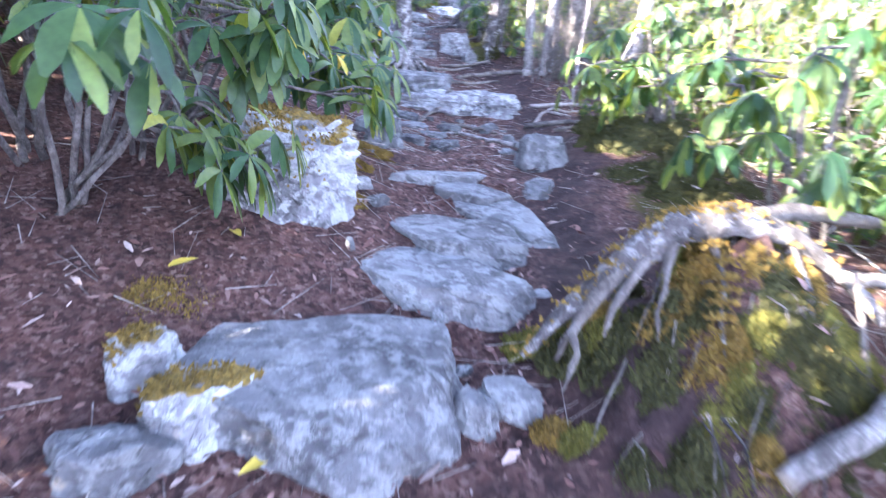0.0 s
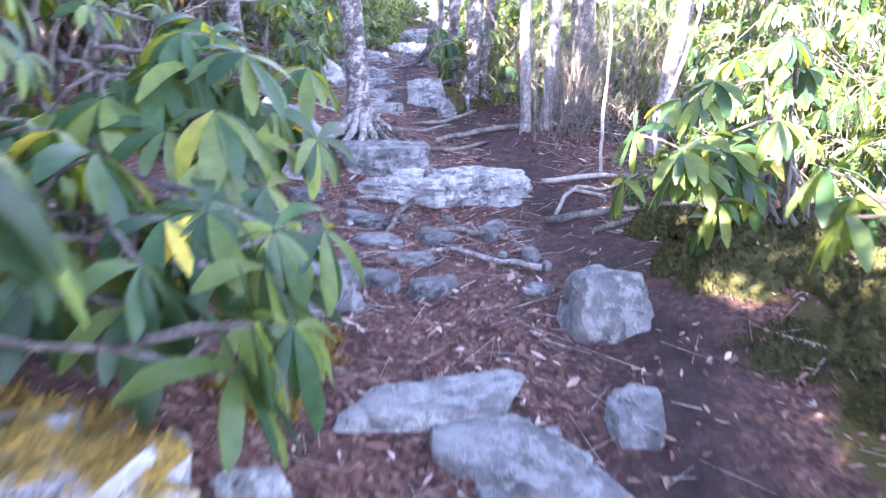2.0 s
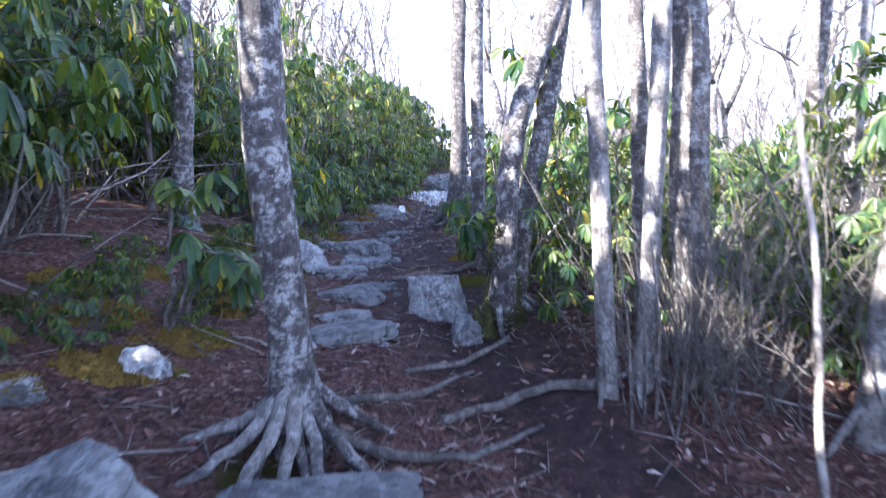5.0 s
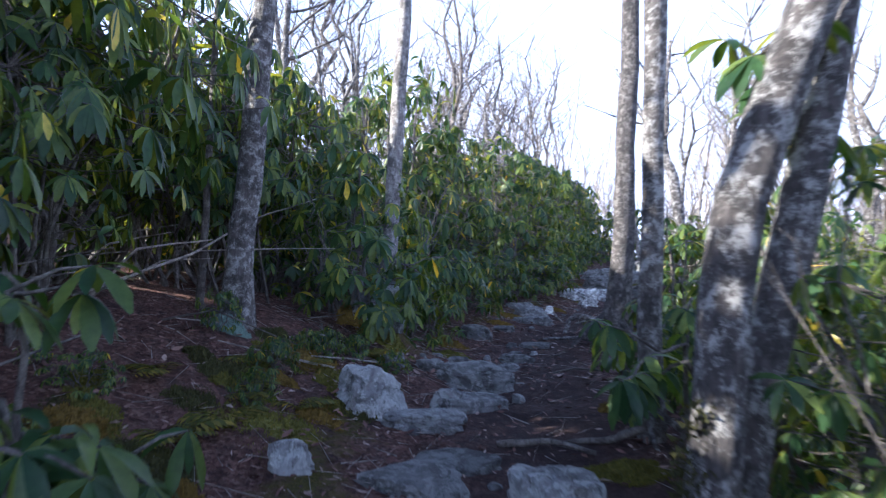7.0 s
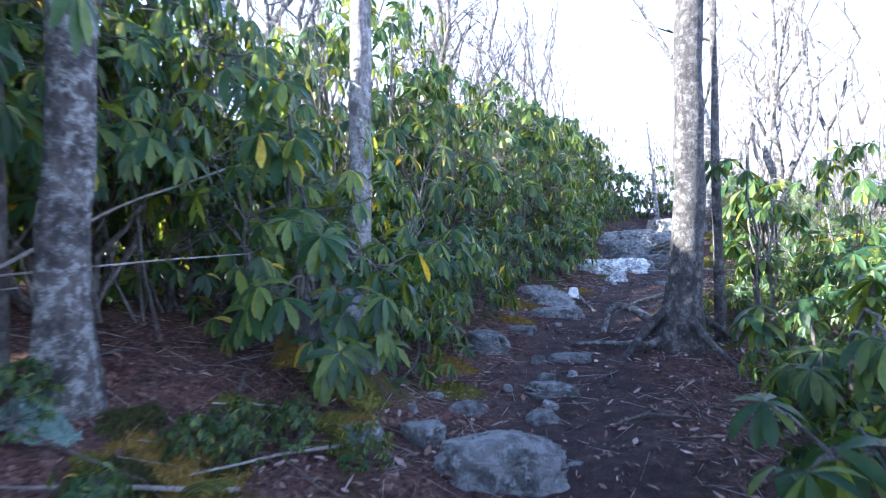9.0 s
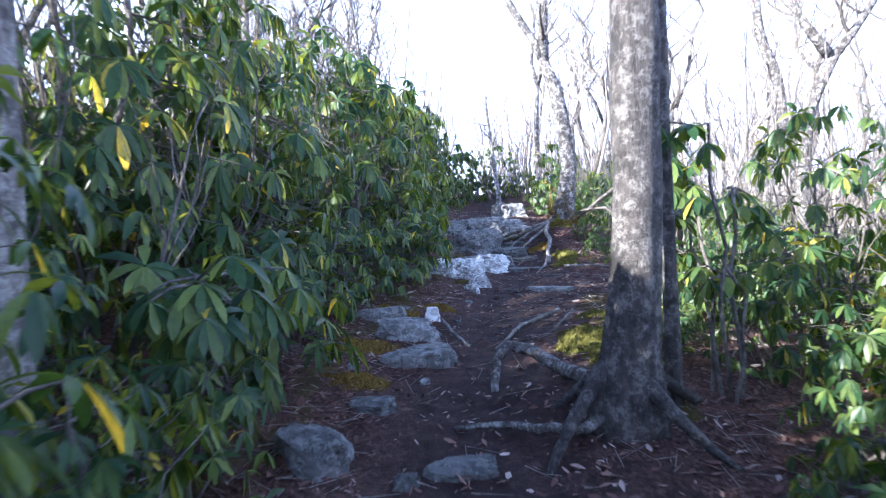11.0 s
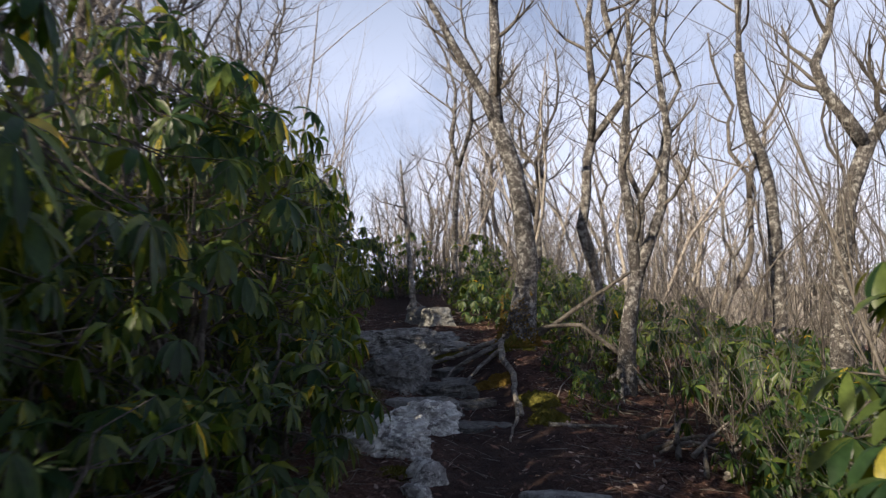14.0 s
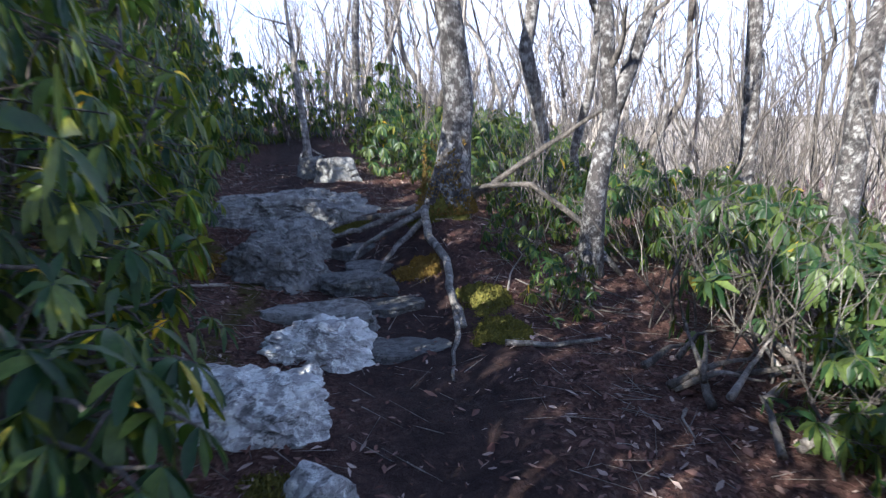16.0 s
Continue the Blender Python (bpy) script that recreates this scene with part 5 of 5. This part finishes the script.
# sticks beside the ledge
stick(((0.85, 6.46, 0.05), (1.3, 6.46, 0.07), (1.78, 6.43, 0.08)), (0.022, 0.016), label="pale straight fallen branch beside the trail")
stick(((1.02, 6.3, 0.03), (1.22, 6.12, 0.03)), (0.018, 0.015))
stick(((0.84, 5.94, 0.0), (0.92, 6.05, 0.08), (1.03, 6.15, 0.1), (1.22, 6.22, 0.05), (1.4, 6.33, 0.06)), (0.014, 0.01))
stick(((0.72, 5.75, 0.03), (1.1, 5.7, 0.05), (1.6, 5.85, 0.06), (2.0, 5.8, 0.05)), (0.026, 0.018), BARK_TWIG)
stick(((0.95, 5.45, 0.02), (1.3, 5.55, 0.04), (1.7, 5.5, 0.06)), (0.02, 0.012), BARK_TWIG)
stick(((1.3, 6.5, 0.0), (1.33, 6.65, 0.4), (1.4, 6.8, 0.9), (1.38, 6.9, 1.5), (1.5, 7.0, 2.0)), (0.014, 0.008), DEADWOOD_AND_HAZE, "thin bare sapling stem by the trail", "sapling", category="sapling", group="saplings")
stick(((1.72, 6.5, 0.0), (1.72, 6.6, 0.35), (1.9, 6.7, 0.8), (2.05, 6.8, 1.2), (2.05, 6.8, 1.8)), (0.018, 0.01), DEADWOOD_AND_HAZE, "thin crooked sapling stem by the trail", "sapling", category="sapling", group="saplings")
for dx in (0.0, 0.07, 0.14, 0.24, 0.3, 0.42, 0.55):
    stick(((1.0 + dx, 7.5 + dx * 0.6, 0.0), (1.0 + dx * 1.2, 7.55 + dx * 0.5, 0.45), (0.96 + dx * 1.3, 7.6 + dx * 0.5, 0.85)), (0.009, 0.004), BARK_TWIG, "thin dead shoot at the foot of a trunk", "dead_shoot", category="shoot", group="dead shoots")
# roots in the trail
for pts, r in (
        (((0.02, 6.25, 0.24), (-0.02, 6.15, 0.1), (-0.12, 6.05, 0.05), (-0.2, 5.85, 0.03)), (0.028, 0.014)),
        (((0.02, 6.25, 0.22), (0.06, 6.16, 0.12), (0.12, 6.1, 0.0)), (0.014, 0.006)),
        (((-0.2, 5.85, 0.03), (-0.22, 5.6, 0.03), (-0.28, 5.45, 0.0)), (0.022, 0.01)),
        (((-0.5, 7.5, 0.06), (-0.1, 7.3, 0.05), (0.25, 7.35, 0.03), (0.6, 7.6, 0.02)), (0.03, 0.012)),
        (((0.1, 7.7, 0.01), (0.4, 7.75, 0.05), (0.7, 7.95, 0.04), (0.95, 7.85, 0.06)), (0.022, 0.03)),
        (((-0.45, 7.7, 0.05), (0.0, 7.9, 0.04), (0.3, 8.2, 0.03)), (0.024, 0.01)),
        (((-0.1, 8.2, 0.02), (0.25, 8.3, 0.04), (0.55, 8.6, 0.05)), (0.016, 0.02)),
        (((0.55, 5.0, 0.02), (0.3, 5.1, 0.04), (0.1, 5.3, 0.03), (-0.05, 5.25, 0.01)), (0.018, 0.01)),
        (((-0.05, 5.65, 0.01), (0.2, 5.62, 0.04), (0.45, 5.5, 0.02)), (0.02, 0.012)),
        (((-0.3, 15.2, -0.02), (-0.26, 15.4, 0.14), (-0.18, 15.5, 0.2), (-0.02, 15.38, 0.17), (0.12, 15.15, 0.1), (0.25, 14.8, 0.15)), (0.028, 0.05)),
        (((0.3, 14.4, 0.1), (0.0, 14.35, 0.06), (-0.3, 14.6, 0.03), (-0.6, 14.65, 0.01)), (0.04, 0.012)),
        (((-0.2, 16.0, 0.02), (0.1, 16.6, 0.04), (0.5, 16.85, 0.05)), (0.014, 0.022)),
        (((0.3, 16.2, 0.03), (0.55, 16.5, 0.08)), (0.01, 0.012)),
        (((-0.6, 16.95, 0.05), (-0.5, 16.5, 0.03), (-0.4, 16.2, 0.01)), (0.018, 0.012)),
        (((-0.3, 12.6, 0.0), (-0.05, 12.75, 0.03), (0.2, 12.7, 0.02)), (0.012, 0.01)),
        (((-0.35, 10.35, 0.02), (-0.05, 10.4, 0.05), (0.2, 10.3, 0.03)), (0.022, 0.014)),
        (((0.0, 10.5, 0.01), (0.3, 10.45, 0.05), (0.5, 10.6, 0.08)), (0.012, 0.03)),
        # below the forked tree at the top of the climb
        (((1.45, 21.9, 0.15), (1.3, 21.4, 0.18), (1.28, 20.95, 0.2), (1.14, 20.5, 0.15), (1.1, 20.2, 0.06)), (0.04, 0.024)),
        (((1.12, 20.4, 0.12), (1.02, 20.1, 0.05), (0.92, 19.95, 0.03), (0.8, 19.65, 0.0)), (0.022, 0.01)),
        (((1.5, 22.2, 0.1), (1.15, 22.4, 0.12), (0.8, 22.6, 0.08), (0.6, 22.7, 0.02)), (0.04, 0.014)),
        (((1.5, 22.0, 0.1), (1.2, 22.0, 0.12), (0.9, 22.1, 0.08), (0.7, 21.9, 0.01)), (0.035, 0.012)),
        (((1.45, 21.9, 0.05), (1.15, 21.7, 0.1), (0.95, 21.6, 0.05), (0.8, 21.4, 0.0)), (0.03, 0.012)),
        (((1.4, 22.5, 0.05), (1.0, 22.85, 0.1), (0.7, 22.9, 0.04)), (0.03, 0.012)),
        (((1.25, 19.9, 0.02), (1.5, 19.7, 0.05), (1.85, 19.75, 0.04)), (0.02, 0.012))):
    stick(pts, r, BARK if 14 < pts[0][1] < 16 else BARK_TWIG if 5 < pts[0][1] < 13 else BARK_PALE, PALE_ROOT, "tree_root", category="root", group="roots")
# splayed roots of the tree beside the trail
for ex, ey, h in ((-0.82, 7.08, 0.3), (-0.66, 6.98, 0.34), (-0.5, 7.02, 0.36), (-0.36, 7.12, 0.3), (-0.92, 7.3, 0.26), (-0.22, 7.25, 0.22)):
    mx, my = -0.51 + (ex + 0.51) * 0.45, 7.42 + (ey - 7.42) * 0.45
    stick(((-0.51 + (ex + 0.51) * 0.12, 7.42 + (ey - 7.42) * 0.12, h), (mx, my, h * 0.5), (ex, ey, 0.02), (ex + (ex + 0.51) * 0.3, ey + (ey - 7.42) * 0.25, -0.03)), (0.04, 0.016), BARK_PALE, "bare pale root splaying from a trunk", "tree_root", category="root", group="roots", wob=0.3)
rnd = random.Random(67)
for i in range(14):
    plant(LOW, rnd.uniform(-2.5, -1.35), rnd.uniform(7.4, 11.6), rnd.uniform(0.16, 0.34), rnd, used)
for i in range(46):
    x, y = rnd.uniform(-3.9, -2.1), rnd.uniform(6.8, 10.6)
    a, l = rnd.uniform(-0.6, 1.8), rnd.uniform(0.5, 1.3)
    ex, ey, h = x + l * math.cos(a), y + l * math.sin(a), rnd.uniform(0.05, 0.75)
    if ex > -1.6:
        continue
    stick(((x, y, 0.0), ((x + ex) / 2 + rnd.uniform(-0.12, 0.12), (y + ey) / 2, h * 0.6 + rnd.uniform(0, 0.1)), (ex, ey, h)), (rnd.uniform(0.007, 0.014), 0.004), BARK_TWIG if i % 3 else DEADWOOD_AND_HAZE, "bare dead stem leaning on the bank under the thicket", "dead_branch", sides=5)
# small clumps of moss and crumbs of stone on the mound
rnd = random.Random(29)
for i in range(38):
    x, y = rnd.uniform(0.42, 1.4), rnd.uniform(1.5, 2.15)
    moss_patch(x, y, rnd.uniform(0.04, 0.1), rnd.uniform(0.03, 0.08), rnd.uniform(0.05, 0.11), 60 + i, (MOSS, MOSS_DARK_AND_SHADE, MOSS_DARK_AND_SHADE, MOSS_GOLD)[i % 4], "small clump of moss on the root mound")
for i in range(44):
    x, y = rnd.uniform(-2.3, -1.25), rnd.uniform(7.7, 11.6)
    moss_patch(x, y, rnd.uniform(0.06, 0.18), rnd.uniform(0.05, 0.14), rnd.uniform(0.03, 0.07), 90 + i, (MOSS_GOLD, MOSS, MOSS_DARK_AND_SHADE)[i % 3], "golden-brown moss cushion on the bank")
for i in range(26):
    x, y = rnd.uniform(1.1, 2.1), rnd.uniform(3.6, 5.4)
    moss_patch(x, y, rnd.uniform(0.1, 0.24), rnd.uniform(0.08, 0.2), rnd.uniform(0.07, 0.16), 160 + i, MOSS_DARK_AND_SHADE, "shaggy dark moss on the hummock below the trail, shade in its colour")
# rootlets and twigs hanging on the mossy mound
rnd = random.Random(23)
for i in range(30):
    x, y = 0.55 + 0.75 * rnd.random(), 1.55 + 0.55 * rnd.random()
    ex, ey = x + rnd.uniform(-0.16, 0.12), y - rnd.uniform(0.06, 0.25)
    stick(((x, y, 0.03), ((x + ex) / 2, (y + ey) / 2, 0.07 * rnd.random() + 0.03), (ex, ey, 0.0)), (rnd.uniform(0.003, 0.007), 0.002), BARK_TWIG if i % 3 else BARK_DARK, "thin rootlet hanging over the mossy mound", "rootlet", category="root", group="rootlets", sides=5)
def moss_sleeve(trunk, r, height, seed, material, label):
    """Moss that climbs the foot of a trunk, thinning upwards."""
    dice, coat = random.Random(seed), Shape()
    for _ in range(2600):
        a, h = dice.uniform(0, 6.28), height * dice.random() ** 1.7
        if noise.noise(Vector((math.cos(a) * 1.6, math.sin(a) * 1.6, h * 5 + seed))) < h / height - 0.55:
            continue
        rr = r * (1.02 + 0.75 * math.exp(-h / (1.5 * r)))
        out = Vector((math.cos(a), math.sin(a), 0.25))
        tuft(coat, dice, Vector((math.cos(a) * rr, math.sin(a) * rr, h)), out, 0.035)
    tagged(coat.object("moss", material, trunk, label, False), kind="stuff")


moss_sleeve(LEANING, 0.09, 0.75, 3, MOSS_DARK_AND_SHADE, "dark moss on the foot of the trunk")
moss_sleeve(FORKED, 0.165, 0.8, 4, MOSS_GOLD, "golden moss on the foot of the trunk")


def fern(x, y, size, seed):
    """A low fern: arching fronds with paired leaflets."""
    dice = random.Random(seed)
    plant_foot = empty_at("fern", x, y, terrain(x, y), "yellow-green fern among moss on the bank", "fern", "ferns on the bank")
    for k in range(dice.randint(5, 7)):
        a, length = dice.uniform(0, 6.28), size * dice.uniform(0.7, 1.1)
        frond, p, d = Shape(), Vector((0, 0, 0.01)), Vector((math.cos(a) * 0.8, math.sin(a) * 0.8, 0.75)).normalized()
        side = Vector((-math.sin(a), math.cos(a), 0))
        spine = [p.copy()]
        for i in range(9):
            d = (d + Vector((0, 0, -0.13))).normalized()
            p = p + d * length / 9
            spine.append(p.copy())
            w = length * 0.34 * math.sin(math.pi * (0.22 + 0.75 * i / 9))
            for sign in (-1, 1):
                frond.leaf(p, side * sign + d * 0.45, Vector((0, 0, 1)), w, w * 0.34, 0.35, 2, 0.1)
        frond.tube(spine, [0.003] * 9 + [0.001], 3, cap=False)
        frond.object("frond", FERN, plant_foot)


for i, (x, y, size) in enumerate(((-1.55, 9.55, 0.3), (-1.7, 9.9, 0.28), (-1.45, 10.05, 0.22), (-1.95, 10.35, 0.26), (-1.62, 9.2, 0.24), (-1.75, 10.9, 0.22), (-1.5, 11.5, 0.2), (-1.62, 11.75, 0.24), (-2.1, 9.7, 0.25))):
    fern(x, y, size, 40 + i)
# long dead branches leaning in the thicket
stick([(x, y, z - terrain(x, y)) for x, y, z in ((-3.3, 10.0, 1.95), (-2.75, 10.72, 2.33), (-2.72, 11.5, 2.68), (-2.35, 11.9, 2.9))], (0.012, 0.005), DEADWOOD_AND_HAZE, "long bare dead branch leaning out of the thicket", "dead_branch")
stick([(x, y, z - terrain(x, y)) for x, y, z in ((-2.75, 10.8, 2.36), (-2.3, 11.2, 2.4), (-1.95, 11.5, 2.42))], (0.006, 0.003), DEADWOOD_AND_HAZE, "thin side shoot of a dead branch", "dead_branch", sides=5)
stick(((0.75, 9.9, 0.0), (0.95, 10.1, 0.25), (1.25, 10.3, 0.55), (1.6, 10.5, 0.9)), (0.02, 0.012), DEADWOOD_AND_HAZE, "bare forked dead branch below the trail", "dead_branch")
stick(((2.9, 21.2, 0.3), (2.4, 21.6, 0.6), (2.1, 22.0, 0.35), (1.8, 22.4, 0.1)), (0.03, 0.02), BARK_TWIG, "dead branch propped against a leaning tree", "dead_branch")
stick(((2.0, 22.3, 0.1), (2.4, 21.8, 0.75), (2.8, 21.4, 1.3), (3.1, 21.2, 1.6)), (0.035, 0.015), BARK_TWIG, "dead branch propped against a leaning tree", "dead_branch")
# dead-wood pile below the trail near the end
rnd = random.Random(91)
for i in range(26):
    a, x, y = rnd.uniform(-0.5, 0.5) + (0 if i % 3 else 1.2), rnd.uniform(1.7, 2.9), rnd.uniform(18.2, 19.3)
    l = rnd.uniform(0.3, 0.75)
    h0, h1 = rnd.uniform(0.0, 0.12), rnd.uniform(0.02, 0.3)
    stick(((x, y, h0), (x + l * 0.5 * math.cos(a), y + l * 0.5 * math.sin(a), (h0 + h1) / 2 + rnd.uniform(0, 0.08)), (x + l * math.cos(a), y + l * math.sin(a), h1)), (rnd.uniform(0.01, 0.026), 0.006), DEADWOOD_AND_HAZE if i % 2 else BARK_TWIG, "weathered branch in a pile of dead wood", "dead_branch")
# sticks strewn on the banks
for i in range(150):
    y = rnd.uniform(0.5, 24)
    d = rnd.choice((-1, 1)) * rnd.uniform(0.75, 2.6)
    x, a, l = knots(TRAIL_X, y) + d, rnd.uniform(0, 6.28), rnd.uniform(0.25, 0.9)
    ex, ey = x + l * math.cos(a), y + l * math.sin(a)
    if abs(ex - knots(TRAIL_X, ey)) < 0.6:
        continue
    stick(((x, y, 0.015), ((x + ex) / 2 + rnd.uniform(-0.06, 0.06), (y + ey) / 2 + rnd.uniform(-0.06, 0.06), 0.04), (ex, ey, 0.02 + 0.08 * rnd.random())), (rnd.uniform(0.006, 0.014), 0.004), DEADWOOD_AND_HAZE if i % 3 else BARK_TWIG, sides=5)


# ---- leaf litter ----
def litter():
    rnd, leaves, twigs = random.Random(17), Shape(), Shape()
    n = 0
    while n < 44000:
        y = -0.5 + 27 * rnd.random()
        d = rnd.gauss(0, 1.5)
        if abs(d) > 4 or (abs(d - (0.45 if y < 8 else 0.1)) < (0.32 if y < 8 else 0.55) and rnd.random() < 0.72):
            continue
        x = knots(TRAIL_X, y) + d
        z = terrain(x, y) + 0.05 * noise.noise(Vector((x * 1.7, y * 1.7, 3))) + 0.022 * noise.noise(Vector((x * 6, y * 6, 1))) + 0.012 * noise.noise(Vector((x * 15, y * 15, 5)))
        a, l = rnd.uniform(0, 6.28), rnd.uniform(0.02, 0.045) if rnd.random() < (0.85 if y < 7 else 0.6) else rnd.uniform(0.045, 0.08)
        way, up = Vector((math.cos(a), math.sin(a), rnd.uniform(-0.15, 0.35))), Vector((rnd.uniform(-0.5, 0.5), rnd.uniform(-0.5, 0.5), 1))
        leaves.leaf(Vector((x, y, z + rnd.uniform(0.002, 0.018))), way, up, l, l * rnd.uniform(0.18, 0.55), rnd.uniform(-0.4, 0.8), 2, rnd.uniform(-0.3, 0.6))
        n += 1
        if n % 9 == 0:
            x2, l2 = x + rnd.uniform(-0.1, 0.1), rnd.uniform(0.05, 0.3)
            e = Vector((x2 + l2 * math.cos(a), y + l2 * math.sin(a), 0))
            twigs.tube([(x2, y, z + 0.006), (e.x, e.y, terrain(e.x, e.y) + 0.02 * rnd.random() + 0.01)], [rnd.uniform(0.0015, 0.004), 0.001], 3, cap=False)
    tagged(leaves.object("leaf_litter", LITTER), "brown and tan dead leaves scattered over the forest floor", "leaf litter", kind="stuff")
    tagged(twigs.object("twig_litter", DEADWOOD_AND_HAZE), "pale broken twigs scattered over the forest floor", "twig litter", kind="stuff")


litter()

# single yellow leaves on the ground
for x, y, a in ((-0.52, 1.42, 0.9), (-0.85, 2.5, 2.2), (-0.95, 2.3, 4.0)):
    fallen = Shape()
    fallen.leaf((x, y, terrain(x, y) + 0.035), Vector((math.cos(a), math.sin(a), 0.1)), Vector((0.1, 0, 1)), 0.12, 0.045, 0.2, 4, 0.3)
    tagged(fallen.object("fallen_leaf", YELLOW_LEAF), "fallen yellow rhododendron leaf on brown litter", "leaf", "fallen yellow leaves")
